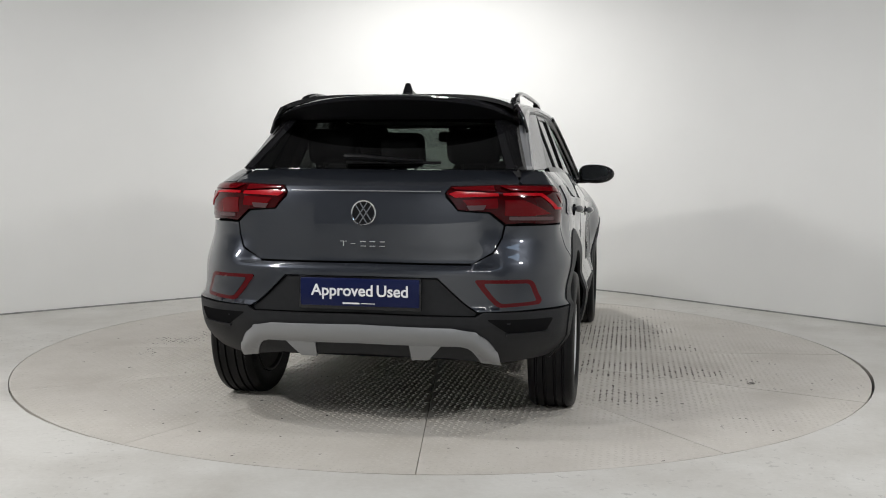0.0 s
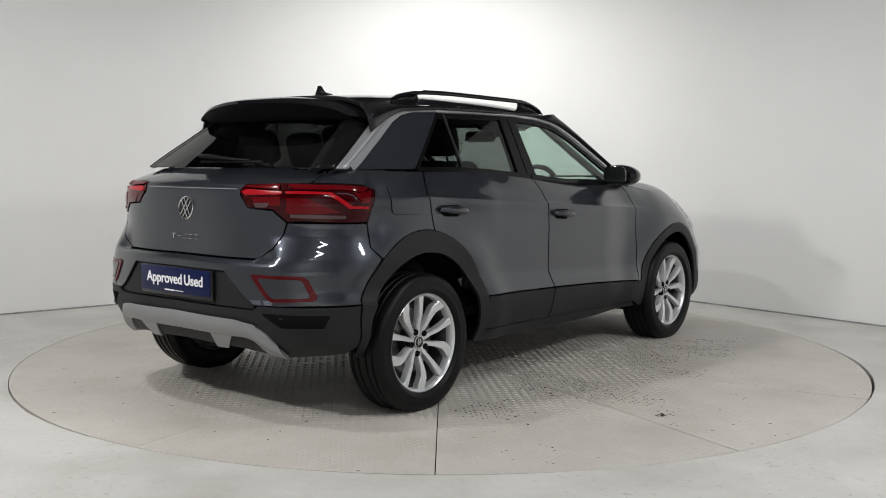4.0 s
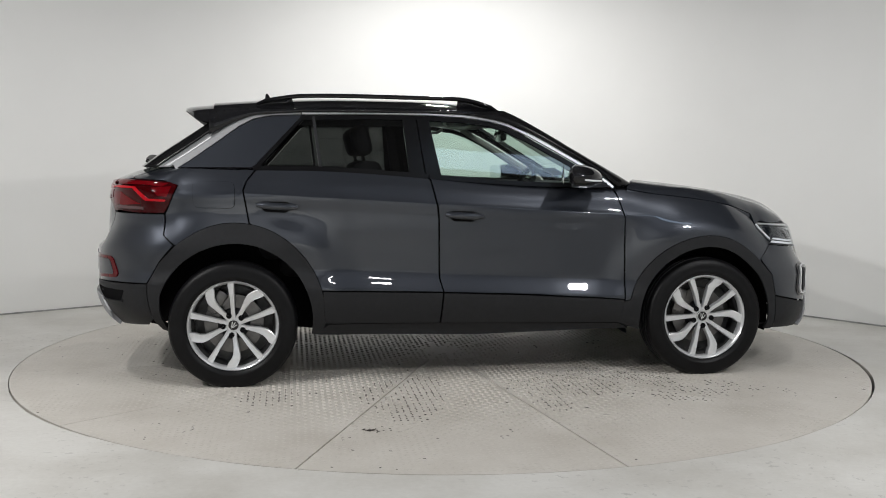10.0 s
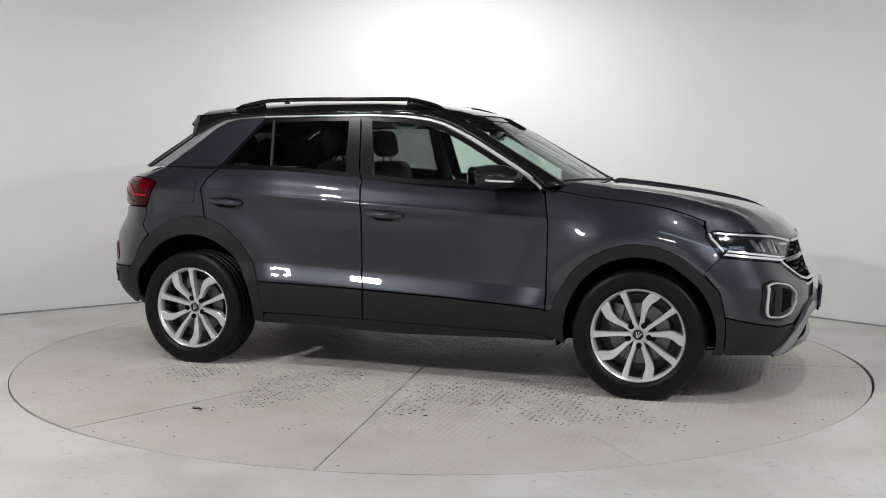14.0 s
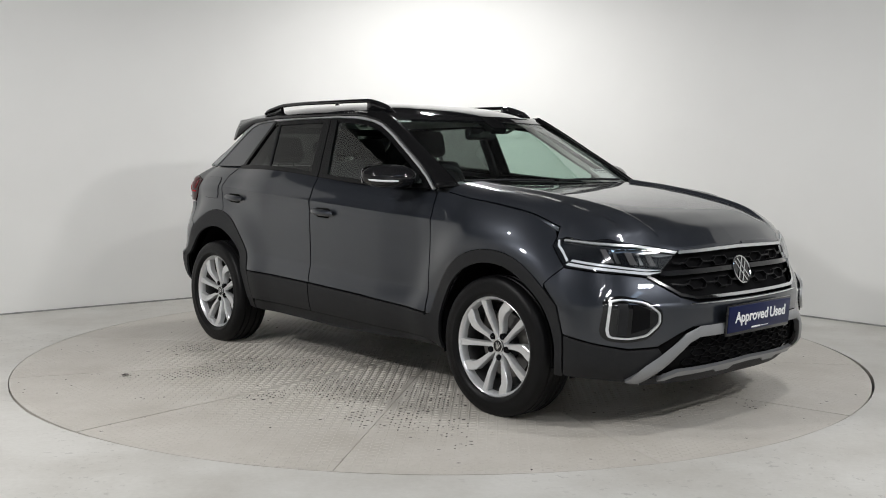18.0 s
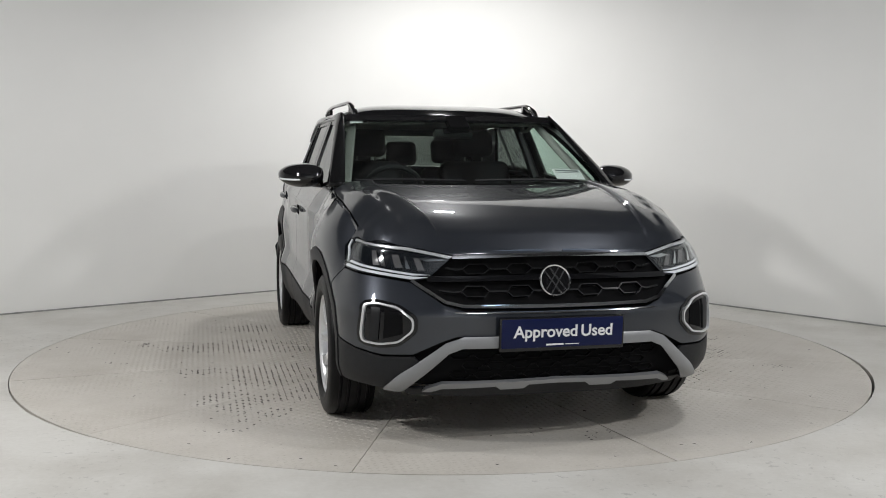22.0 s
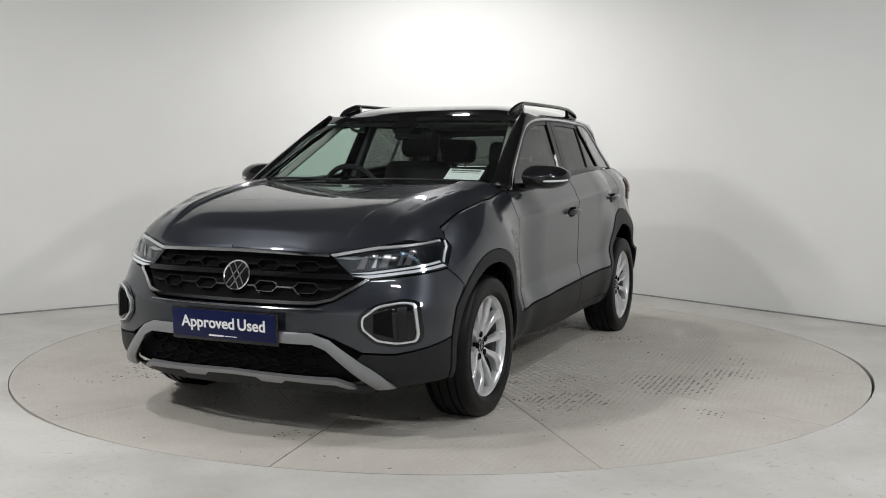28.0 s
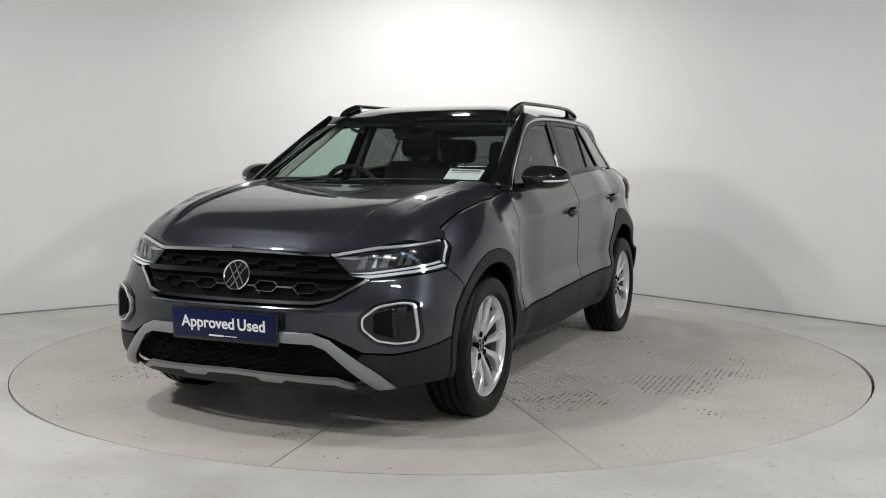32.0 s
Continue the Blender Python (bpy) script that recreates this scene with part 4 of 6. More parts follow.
RX = [0.17, 0.05, -0.1, -0.4, -0.8, -1.1, -1.3, -1.40]
rp = [(0.352, 0.0), (0.34, 0.15), (0.312, 0.32), (0.26, 0.48), (0.205, 0.585)] + [(x, roof_half(x)) for x in RX] + [(-1.42, 0.0)]
panel("roof", rp + [(x, -y) for x, y in rp[-2:0:-1]], roof, GLOSS_BLACK, car, gap=0, depth=0.02, grid=0.05, label="gloss black roof panel")
for k in (1, -1):
    vs, fs = [], []
    xs = np.linspace(0.20, -1.42, 40)
    for x in xs:
        a = roof(x, roof_half(x))
        zz = float(np.interp(x, [-1.42, -1.3, -1.19, -0.93, -0.25, -0.04, 0.1, 0.2], [1.32, 1.385, 1.428, 1.45, 1.454, 1.442, 1.424, 1.397]))
        b = np.array([x, float(green_y(x, zz)) + 0.002, zz])
        for t in (0, 0.5, 1):
            p = a * (1 - t) + b * t + np.array([0, 0.006, 0.004]) * (4 * t * (1 - t))
            vs.append((p[0], p[1] * k, p[2]))
    for i in range(len(xs) - 1):
        for j in range(2):
            q = (i * 3 + j, i * 3 + j + 1, i * 3 + 4 + j, i * 3 + 3 + j)
            fs.append(q)
    mesh_object("roof_edge", vs, fs, GLOSS_BLACK, car, "gloss black roof edge", True).modifiers.new("thick", "SOLIDIFY").thickness = 0.012
    # roof rail
    path = []
    for x in np.linspace(0.17, -1.17, 30):
        t = (0.17 - x) / 1.34
        up = 0.036 * min(1, min(t, 1 - t) / 0.16) ** 0.6
        yy = 0.565 - 0.02 * abs(t - 0.4)
        path.append((x, k * yy, float(roof(x, yy)[2]) + 0.012 + up))
    rail = part("roof_rail", tube_bm(path, [0.010] + [0.016] * 28 + [0.010], 10, 0.75), GLOSS_BLACK, car, "black raised roof rail")
    for x0, x1 in ((0.17, -0.07), (-0.97, -1.17)):
        pts = [(x, k * 0.56, float(roof(x, 0.56)[2])) for x in np.linspace(x0, x1, 8)]
        bm = bmesh.new()
        lo = [bm.verts.new(p) for p in pts]
        hi = [bm.verts.new(min(path, key=lambda q: abs(q[0] - p[0]))) for p in pts]
        for i in range(7):
            bm.faces.new((lo[i], lo[i + 1], hi[i + 1], hi[i]))
        o = part("rail_foot", bm, GLOSS_BLACK, rail)
        o.modifiers.new("thick", "SOLIDIFY").thickness = 0.022

# spoiler
SPOILER_DARK = material("matt_black_plastic", (0.005, 0.005, 0.0055), 0.5, spec=0.15, vary=0.1, vscale=40)
bm = bmesh.new()
sec = [(-1.28, 1.512), (-1.42, 1.506), (-1.565, 1.494), (-1.592, 1.485), (-1.596, 1.470), (-1.575, 1.452), (-1.51, 1.400), (-1.47, 1.376), (-1.42, 1.376), (-1.30, 1.42)]
rows = []
for i in range(25):
    t = -1 + i / 12
    w = abs(t)
    y = 0.611 * t
    ring = []
    for x, z in sec:
        f = 1 - 0.0 * w
        dx = 0.105 * w ** 2.2
        xx = x + (dx if x < -1.38 else dx * 0.3)
        zz = z - (0.045 * w ** 2.4 + 0.02 * w ** 8) * float(smooth01(1.39, 1.47, z)) - 0.018 * w ** 3 * float(smooth01(1.42, 1.38, z))
        ring.append(bm.verts.new((xx, y * (0.865 + 0.135 * float(smooth01(1.50, 1.40, z))), zz)))
    rows.append(ring)
under = bmesh.new()
for a, b in zip(rows, rows[1:]):
    for j in range(len(sec)):
        q = (a[j], a[(j + 1) % len(sec)], b[(j + 1) % len(sec)], b[j])
        if 4 <= j <= 8:
            under.faces.new([under.verts.new(v.co) for v in q])
        else:
            bm.faces.new(q)
bm.faces.new(rows[0])
bm.faces.new(rows[-1][::-1])
spoiler = part("spoiler", bm, GLOSS_BLACK, car, "gloss black rear roof spoiler")
bmesh.ops.remove_doubles(under, verts=under.verts, dist=1e-5)
part("spoiler_underside", under, SPOILER_DARK, spoiler, "matt black underside of the spoiler")
part("brake_light", box_bm(-1.545, 0, 1.4372, 0.006, 0.30, 0.016, 0.002, 1, pose(0, 0, 0, 0, -35)), RED_DEEP, spoiler, "dark red high-level brake light")

# antenna
bm = extrude_poly_bm([(-0.075, 0), (0.075, 0), (0.06, 0.012), (0.0, 0.022), (-0.03, 0.026), (-0.050, 0.058), (-0.062, 0.060), (-0.068, 0.026)], 0.022, pose(-1.075, 0.011, 1.525, 90), 0.006)
for v in bm.verts:
    v.co.y *= 1 + 1.6 * max(0.0, 1 - (v.co.z - 1.525) / 0.06)
part("shark_fin_antenna", bm, GLOSS_BLACK, car, "black shark-fin roof antenna")

# rear window and tailgate
gate = None


def back_edge(z):
    return float(np.interp(z, [1.14, 1.2, 1.3, 1.39, 1.44], [0.640, 0.612, 0.565, 0.532, 0.512]))


for k in (1, -1):
    vs, fs = [], []
    zs = np.linspace(1.146, 1.45, 16)
    rear_x = pchip([1.14, 1.152, 1.195, 1.292, 1.378, 1.418, 1.434, 1.45], [-1.62, -1.605, -1.535, -1.395, -1.275, -1.20, -1.13, -1.05])
    for z in zs:
        a = back(back_edge(z) - 0.01, z) + np.array([-0.002, 0, 0.001])
        xb = float(rear_x(z)) - 0.008
        b = np.array([xb, float(green_y(xb, z)) - 0.001, z])
        m = (a + b) / 2 + np.array([-0.005, 0.007, 0.0])
        for t in np.linspace(0, 1, 6):
            p = a * (1 - t) ** 2 + 2 * m * t * (1 - t) + b * t * t
            vs.append((p[0], p[1] * k, p[2]))
    for i in range(len(zs) - 1):
        for j in range(5):
            q = (i * 6 + j, i * 6 + j + 1, i * 6 + 7 + j, i * 6 + 6 + j)
            fs.append(q[::-1] if k < 0 else q)
    o = mesh_object("rear_pillar_glass", vs, [f for i, f in enumerate(fs) if i % 5 < 3], PILLAR, car, "gloss black edge of the rear window", True)
    o.modifiers.new("thick", "SOLIDIFY").thickness = 0.006
    o = mesh_object("pillar_blade", vs, [f for i, f in enumerate(fs) if i % 5 >= 3], SILVER, car, "satin silver blade along the rear window", True)
    o.modifiers.new("thick", "SOLIDIFY").thickness = 0.006
bz = [(back_edge(z), z) for z in (1.150, 1.20, 1.26, 1.32, 1.38, 1.43)]
GATE_HALF = [(0.35, 1.148), (0.70, 1.143), (0.715, 1.10), (0.70, 1.085), (0.40, 1.078), (0.37, 1.05), (0.37, 1.03), (0.42, 0.974), (0.555, 0.964), (0.622, 0.912), (0.612, 0.86), (0.577, 0.80), (0.49, 0.750), (0.30, 0.750)]
gate = panel("tailgate", on_rear([(0.0, 0.752)] + GATE_HALF[::-1] + [(-y, z) for y, z in GATE_HALF]), wrap, PAINT, car, grid=0.02, label="grey metallic tailgate")
panel("rear_inner_skin", on_rear([(0.74, 0.36), (0.72, 0.9), (0.62, 1.10), (-0.62, 1.10), (-0.72, 0.9), (-0.74, 0.36)]), wrap, DARK, car, gap=0, out=-0.03)
panel("rear_window", [(-y, z) for y, z in bz] + bz[::-1], back, GLASS_DARK, gate, gap=0, depth=0.004, grid=0.05, out=0.002, label="dark privacy rear window").visible_shadow = False
for k in (1, -1):
    e = [(k * back_edge(z), z) for z in (1.15, 1.25, 1.35, 1.43)]
    panel("window_border", e + [(y - k * 0.045, z) for y, z in e[::-1]], back, GLOSS_BLACK, gate, gap=0, out=0.004)
# silver strip that paints the highlight along the crease between the tail lamps
panel("tailgate_crease", on_rear(band([(0.352, 1.056), (0.0, 1.056), (-0.352, 1.056)], 0.0018)), wrap, SILVER, gate, gap=0, out=0.003, depth=0.006, label="thin bright line between the tail lamps")

# wiper
w = part("rear_wiper", tube_bm([back(-0.22, 1.185) + [-0.02, 0, 0.0], back(-0.10, 1.19) + [-0.035, 0, 0], back(0.06, 1.197) + [-0.045, 0, 0.005], back(0.14, 1.20) + [-0.045, 0, 0.005]], [0.008, 0.013, 0.020, 0.016], 8, 0.7), RUBBER, gate, "black rear wiper arm")
part("wiper_blade", tube_bm([back(y, 1.178) + [-0.014, 0, 0] for y in (-0.30, -0.15, 0.0, 0.13)], 0.007, 6), RUBBER, w)


def tail_lamp(k):
    def pt(kind, a, z):
        s = at_x(a) if kind == "x" else at_rear(abs(a))
        return (s if k > 0 else 2 * S_END - s, z)
    outline = [pt("y", 0.37, 1.048), pt("y", 0.40, 1.076), pt("y", 0.60, 1.084), pt("y", 0.70, 1.083), pt("x", -1.80, 1.08), pt("x", -1.66, 1.072), pt("x", -1.605, 1.055), pt("x", -1.655, 0.947), pt("x", -1.68, 0.912), pt("x", -1.85, 0.913), pt("y", 0.70, 0.92), pt("y", 0.628, 0.916), pt("y", 0.56, 0.968), pt("y", 0.42, 0.977)]
    lamp = panel("tail_lamp", outline, wrap, RED_DEEP, car, gap=0.002, out=0.004, label="red tail lamp unit")
    def seg(name, pts, mat, o, label=""):
        panel(name, [pt(*p) for p in pts], wrap, mat, lamp, gap=0, out=o, depth=0.004, grid=0.02, label=label)
    seg("light_bar", [("y", 0.385, 1.045), ("y", 0.41, 1.030), ("y", 0.60, 1.036), ("y", 0.60, 1.048), ("y", 0.42, 1.056)], RED_BRIGHT, 0.007, "bright red light bar")
    seg("light_field", [("y", 0.40, 1.070), ("y", 0.59, 1.077), ("y", 0.59, 1.056), ("y", 0.42, 1.064)], RED, 0.006)
    seg("light_field", [("y", 0.44, 1.020), ("y", 0.59, 1.027), ("y", 0.59, 0.985), ("y", 0.53, 0.985), ("y", 0.47, 0.985)], RED, 0.006)
    seg("reverse_light", [("y", 0.455, 0.996), ("y", 0.54, 0.998), ("y", 0.53, 0.978), ("y", 0.47, 0.976)], TAIL_CLEAR, 0.008, "pale clear reversing light")
    seg("light_field", [("y", 0.62, 1.078), ("y", 0.70, 1.076), ("x", -1.78, 1.071), ("x", -1.66, 1.062), ("x", -1.70, 1.045), ("x", -1.80, 1.055), ("y", 0.66, 1.058)], RED, 0.006)
    seg("light_bar", [("y", 0.62, 1.048), ("y", 0.68, 1.050), ("x", -1.86, 1.045), ("x", -1.775, 0.987), ("x", -1.67, 0.982), ("x", -1.675, 0.972), ("x", -1.79, 0.976), ("x", -1.875, 1.036), ("y", 0.62, 1.039)], RED_BRIGHT, 0.007, "bright red light bar")
    seg("light_field", [("x", -1.64, 1.048), ("x", -1.76, 1.04), ("x", -1.72, 1.0), ("x", -1.665, 0.995)], RED, 0.006)
    seg("light_field", [("y", 0.62, 1.02), ("y", 0.70, 1.018), ("x", -1.82, 0.958), ("y", 0.72, 0.950), ("y", 0.62, 0.955)], RED, 0.006)
    seg("indicator", [("y", 0.64, 0.950), ("y", 0.74, 0.948), ("x", -1.80, 0.944), ("x", -1.80, 0.930), ("y", 0.74, 0.932), ("y", 0.64, 0.935)], TAIL_CLEAR, 0.008, "pale clear indicator bar")


for k in (1, -1):
    tail_lamp(k)


def both(half):
    """Close a half outline (from the middle out and back to the middle) over both sides."""
    return half + [(-a, b) for a, b in half[::-1] if abs(a) > 1e-6]


def rear_pt(k, kind, a, z):
    s = at_x(a) if kind == "x" else at_rear(abs(a))
    return (s if k > 0 else 2 * S_END - s, z)


def front_pt(k, kind, a, z):
    s = at_x(a) if kind == "x" else at_front(abs(a))
    return (s * k, z)


def closed(fn, half):
    return [fn(1, *p) for p in half] + [fn(-1, *p) for p in half[::-1]]


# rear bumper
rb = panel("rear_bumper", closed(rear_pt, [("y", 0.0, 0.747), ("y", 0.48, 0.745), ("y", 0.582, 0.797), ("y", 0.617, 0.86), ("y", 0.628, 0.910), ("y", 0.70, 0.910), ("x", -1.85, 0.908), ("x", -1.68, 0.906), ("x", -1.662, 0.80), ("x", -1.596, 0.748), ("x", -1.667, 0.655), ("x", -1.723, 0.555), ("y", 0.74, 0.555), ("y", 0.50, 0.548), ("y", 0.345, 0.692), ("y", 0.0, 0.694)]), wrap, PAINT, car, grid=0.02, label="grey metallic rear bumper")
panel("plate_recess", closed(rear_pt, [("y", 0.0, 0.69), ("y", 0.343, 0.688), ("y", 0.495, 0.545), ("y", 0.49, 0.53), ("y", 0.0, 0.535)]), wrap, PLASTIC, rb, out=-0.012, label="black recess behind the plate")
panel("lower_bumper", closed(rear_pt, [("y", 0.0, 0.532), ("y", 0.49, 0.528), ("y", 0.52, 0.548), ("x", -1.724, 0.550), ("x", -1.740, 0.36), ("x", -1.79, 0.325), ("y", 0.62, 0.305), ("y", 0.40, 0.335), ("y", 0.0, 0.345)]), wrap, PLASTIC, rb, label="black plastic lower rear bumper")


def folded(fn_y, knots, zs, front):
    """The body's skin with a ridge along a curve of heights, so that a trim has an upper and a lower face."""
    zc = pchip(knots, zs)

    def surf(s, z):
        p = wrap(s, z)
        d = 0.019 * np.clip(1 - ((p[..., 2] - zc(np.abs(p[..., 1]))) / 0.045) ** 2, 0, 1)
        p[..., 0] += d if front else -d
        return p
    return surf


diff = [("y", 0.0, 0.484), ("y", 0.40, 0.478), ("y", 0.485, 0.462), ("y", 0.535, 0.428), ("y", 0.645, 0.307), ("y", 0.55, 0.318), ("y", 0.465, 0.393), ("y", 0.43, 0.402), ("y", 0.0, 0.405)]
panel("skid_plate", closed(rear_pt, diff), folded(None, [0, 0.42, 0.475, 0.53, 0.60, 0.8], [0.446, 0.442, 0.428, 0.380, 0.310, 0.28], False), SILVER, rb, out=0.008, depth=0.03, gap=0, grid=0.014, label="silver painted rear skid trim")
for k in (1, -1):
    panel("skid_fin", [rear_pt(k, "y", y, z) for y, z in ((0.208, 0.407), (0.352, 0.407), (0.304, 0.332), (0.226, 0.332))], wrap, SILVER, rb, out=0.008, depth=0.03, gap=0)
    o = [("y", 0.497, 0.687), ("y", 0.728, 0.684), ("y", 0.746, 0.670), ("y", 0.770, 0.592), ("y", 0.757, 0.574), ("y", 0.60, 0.568), ("y", 0.582, 0.578)]
    rf = panel("reflector", [rear_pt(k, *p) for p in o], wrap, RED_REFLECTOR, rb, out=0.006, gap=0, grid=0.02, label="red framed rear reflector", round_r=0.020)
    i = [("y", 0.538, 0.672), ("y", 0.726, 0.668), ("y", 0.750, 0.589), ("y", 0.606, 0.584)]
    panel("reflector_centre", [rear_pt(k, *p) for p in i], wrap, PAINT, rf, out=0.0085, gap=0, depth=0.004, round_r=0.018)
    panel("bumper_vent", [rear_pt(k, *p) for p in (("y", 0.535, 0.517), ("y", 0.79, 0.512), ("y", 0.765, 0.455), ("y", 0.625, 0.453))], wrap, DARK, rb, out=0.002, gap=0, depth=0.004, label="black vent slot", round_r=0.012)
    panel("vent_lip", [rear_pt(k, *p) for p in (("y", 0.615, 0.455), ("y", 0.775, 0.457), ("y", 0.770, 0.449), ("y", 0.615, 0.446))], wrap, PLASTIC, rb, out=0.010, gap=0)

# front bumper
fb = panel("front_bumper", closed(front_pt, [("y", 0.0, 0.575), ("y", 0.40, 0.578), ("y", 0.475, 0.600), ("y", 0.60, 0.685), ("y", 0.70, 0.700), ("x", 1.734, 0.7245), ("x", 1.636, 0.650), ("x", 1.687, 0.56), ("x", 1.716, 0.44), ("y", 0.81, 0.41), ("y", 0.72, 0.39), ("y", 0.60, 0.395), ("y", 0.49, 0.45), ("y", 0.43, 0.472), ("y", 0.0, 0.472)]), wrap, PAINT, car, label="grey metallic front bumper")
panel("front_inner_skin", on_front([(0.76, 0.26), (0.76, 0.80), (0.40, 0.80), (-0.40, 0.80), (-0.76, 0.80), (-0.76, 0.26)]), wrap, DARK, car, gap=0, out=-0.035)
for k in (1, -1):
    panel("lower_cladding", [front_pt(k, *p) for p in (("y", 0.595, 0.388), ("y", 0.72, 0.384), ("y", 0.81, 0.405), ("x", 1.717, 0.434), ("x", 1.724, 0.30), ("x", 1.725, 0.252), ("y", 0.79, 0.246), ("y", 0.72, 0.236), ("y", 0.66, 0.232), ("y", 0.55, 0.33))], wrap, PLASTIC, fb, label="black plastic bumper corner")
panel("lower_intake", closed(front_pt, [("y", 0.0, 0.46), ("y", 0.43, 0.455), ("y", 0.66, 0.25), ("y", 0.56, 0.240), ("y", 0.0, 0.265)]), wrap, DARK, fb, out=-0.03, gap=0, label="black lower air intake")
skid = [("y", 0.0, 0.477), ("y", 0.405, 0.473), ("y", 0.475, 0.447), ("y", 0.60, 0.346), ("y", 0.728, 0.243), ("y", 0.655, 0.235), ("y", 0.56, 0.318), ("y", 0.466, 0.409), ("y", 0.412, 0.431), ("y", 0.0, 0.436)]
panel("skid_plate", closed(front_pt, skid), folded(None, [0, 0.40, 0.47, 0.58, 0.69, 0.8], [0.450, 0.447, 0.422, 0.330, 0.238, 0.2], True), SILVER, fb, out=0.008, depth=0.035, gap=0, grid=0.014, label="silver painted front skid trim")
low = [("y", 0.0, 0.289), ("y", 0.49, 0.277), ("y", 0.555, 0.250), ("y", 0.575, 0.236), ("y", 0.54, 0.236), ("y", 0.49, 0.254), ("y", 0.27, 0.265), ("y", 0.25, 0.250), ("y", 0.15, 0.252), ("y", 0.125, 0.269), ("y", 0.0, 0.271)]
panel("skid_lip", closed(front_pt, low), wrap, SILVER, fb, out=0.006, depth=0.02, gap=0, label="silver lower lip")
panel("chin", closed(front_pt, [("y", 0.0, 0.263), ("y", 0.50, 0.242), ("y", 0.66, 0.236), ("y", 0.64, 0.205), ("y", 0.0, 0.205)]), wrap, PLASTIC, fb, out=-0.008, gap=0, label="black plastic chin")
for k in (1, -1):
    ring_o = rounded([(0.779, 0.592), (0.735, 0.602), (0.655, 0.585), (0.595, 0.545), (0.595, 0.495), (0.652, 0.444), (0.725, 0.431), (0.783, 0.438), (0.790, 0.47)], 0.018)
    o = [tuple(p) for p in shrink(ring_o, -0.014)]
    fg = panel("fog_surround", [front_pt(k, "y", y, z) for y, z in o], wrap, GLOSS_BLACK, fb, out=0.004, gap=0, grid=0.025, label="gloss black fog lamp recess")
    ring_i = [tuple(p) for p in shrink(ring_o, 0.0075)]
    if area2(ring_o) < 0:
        ring_i = ring_i[::-1]
    n = len(ring_o)
    vs, fs = [], []
    A, AN = skin(wrap, np.array([front_pt(1, "y", y, z) for y, z in ring_o]), k)
    B, BN = skin(wrap, np.array([front_pt(1, "y", y, z) for y, z in ring_i]), k)
    for h in (0.004, 0.014):
        vs += list(A + AN * h) + list(B + BN * h)
    for i in range(n):
        j = (i + 1) % n
        fs += [(2 * n + i, 2 * n + j, 3 * n + j, 3 * n + i), (i, j, 2 * n + j, 2 * n + i), (n + i, 3 * n + i, 3 * n + j, n + j)]
    mesh_object("fog_ring", vs, fs, ALLOY, fg, "satin silver fog lamp frame")
    panel("fog_fin", [front_pt(k, "y", y, z) for y, z in ((0.722, 0.580), (0.752, 0.582), (0.760, 0.452), (0.730, 0.450))], wrap, PLASTIC, fg, out=0.010, gap=0)
    panel("fog_fin", [front_pt(k, "y", y, z) for y, z in ((0.640, 0.558), (0.705, 0.577), (0.712, 0.458), (0.640, 0.480))], wrap, DARK, fg, out=0.007, gap=0)

# grille
gr = panel("grille", closed(front_pt, [("y", 0.0, 0.806), ("y", 0.44, 0.797), ("y", 0.52, 0.73), ("y", 0.585, 0.695), ("y", 0.47, 0.605), ("y", 0.40, 0.585), ("y", 0.0, 0.582)]), wrap, DARK, car, out=-0.022, gap=0, label="black radiator grille with honeycomb bars")


def front_strip(name, path, w, mat, out, parent, label="", depth=0.015):
    pts = [(at_front(y), z) for y, z in path]
    panel(name, band(pts, w), wrap, mat, parent, gap=0, out=out, depth=depth, grid=0.03, label=label)


front_strip("chrome_bar", [(-0.455, 0.789), (-0.2, 0.796), (0, 0.798), (0.2, 0.796), (0.455, 0.789)], 0.0065, CHROME, 0.012, gr, "bright chrome bar across the grille")
front_strip("grille_bar", [(-0.54, 0.700), (-0.3, 0.704), (0, 0.706), (0.3, 0.704), (0.54, 0.700)], 0.011, GLOSS_BLACK, 0.004, gr, "gloss black grille bar")
front_strip("chrome_line", [(-0.60, 0.692), (-0.53, 0.648), (-0.47, 0.608), (-0.40, 0.592), (0, 0.588), (0.40, 0.592), (0.47, 0.608), (0.53, 0.648), (0.60, 0.692)], 0.0065, CHROME, 0.010, gr, "thin chrome line under the grille")
front_strip("chrome_line", [(-0.44, 0.572), (0, 0.567), (0.44, 0.572)], 0.002, CHROME, 0.003, gr)


def hexes(parent, z, ys, w, h, t, mat, out):
    for y in ys:
        o = [(y - w, z), (y - w * 0.62, z + h), (y + w * 0.62, z + h), (y + w, z), (y + w * 0.62, z - h), (y - w * 0.62, z - h)]
        vs, fs = [], []
        for sc, d in ((1.0, out), (0.925, out), (0.925, out - 0.02), (1.0, out - 0.02)):
            pts = np.array([(at_front(y + (a - y) * sc), z + (b - z) * (sc - 0.04 * (sc < 1))) for a, b in o])
            P, N = skin(wrap, pts, 1)
            vs += list(P + N * d)
        for r in range(3):
            for i in range(6):
                j = (i + 1) % 6
                fs.append((r * 6 + i, r * 6 + j, r * 6 + 6 + j, r * 6 + 6 + i))
        mesh_object("grille_cell", vs, fs, mat, parent)
    ends = sorted([y - w for y in ys] + [y + w for y in ys])
    for y0, y1 in zip(ends[1:-1:2], ends[2:-1:2]):
        if y1 - y0 < 0.2:
            front_strip("cell_link", [(y0, z), (y1, z)], 0.003, mat, out, parent, depth=0.01)


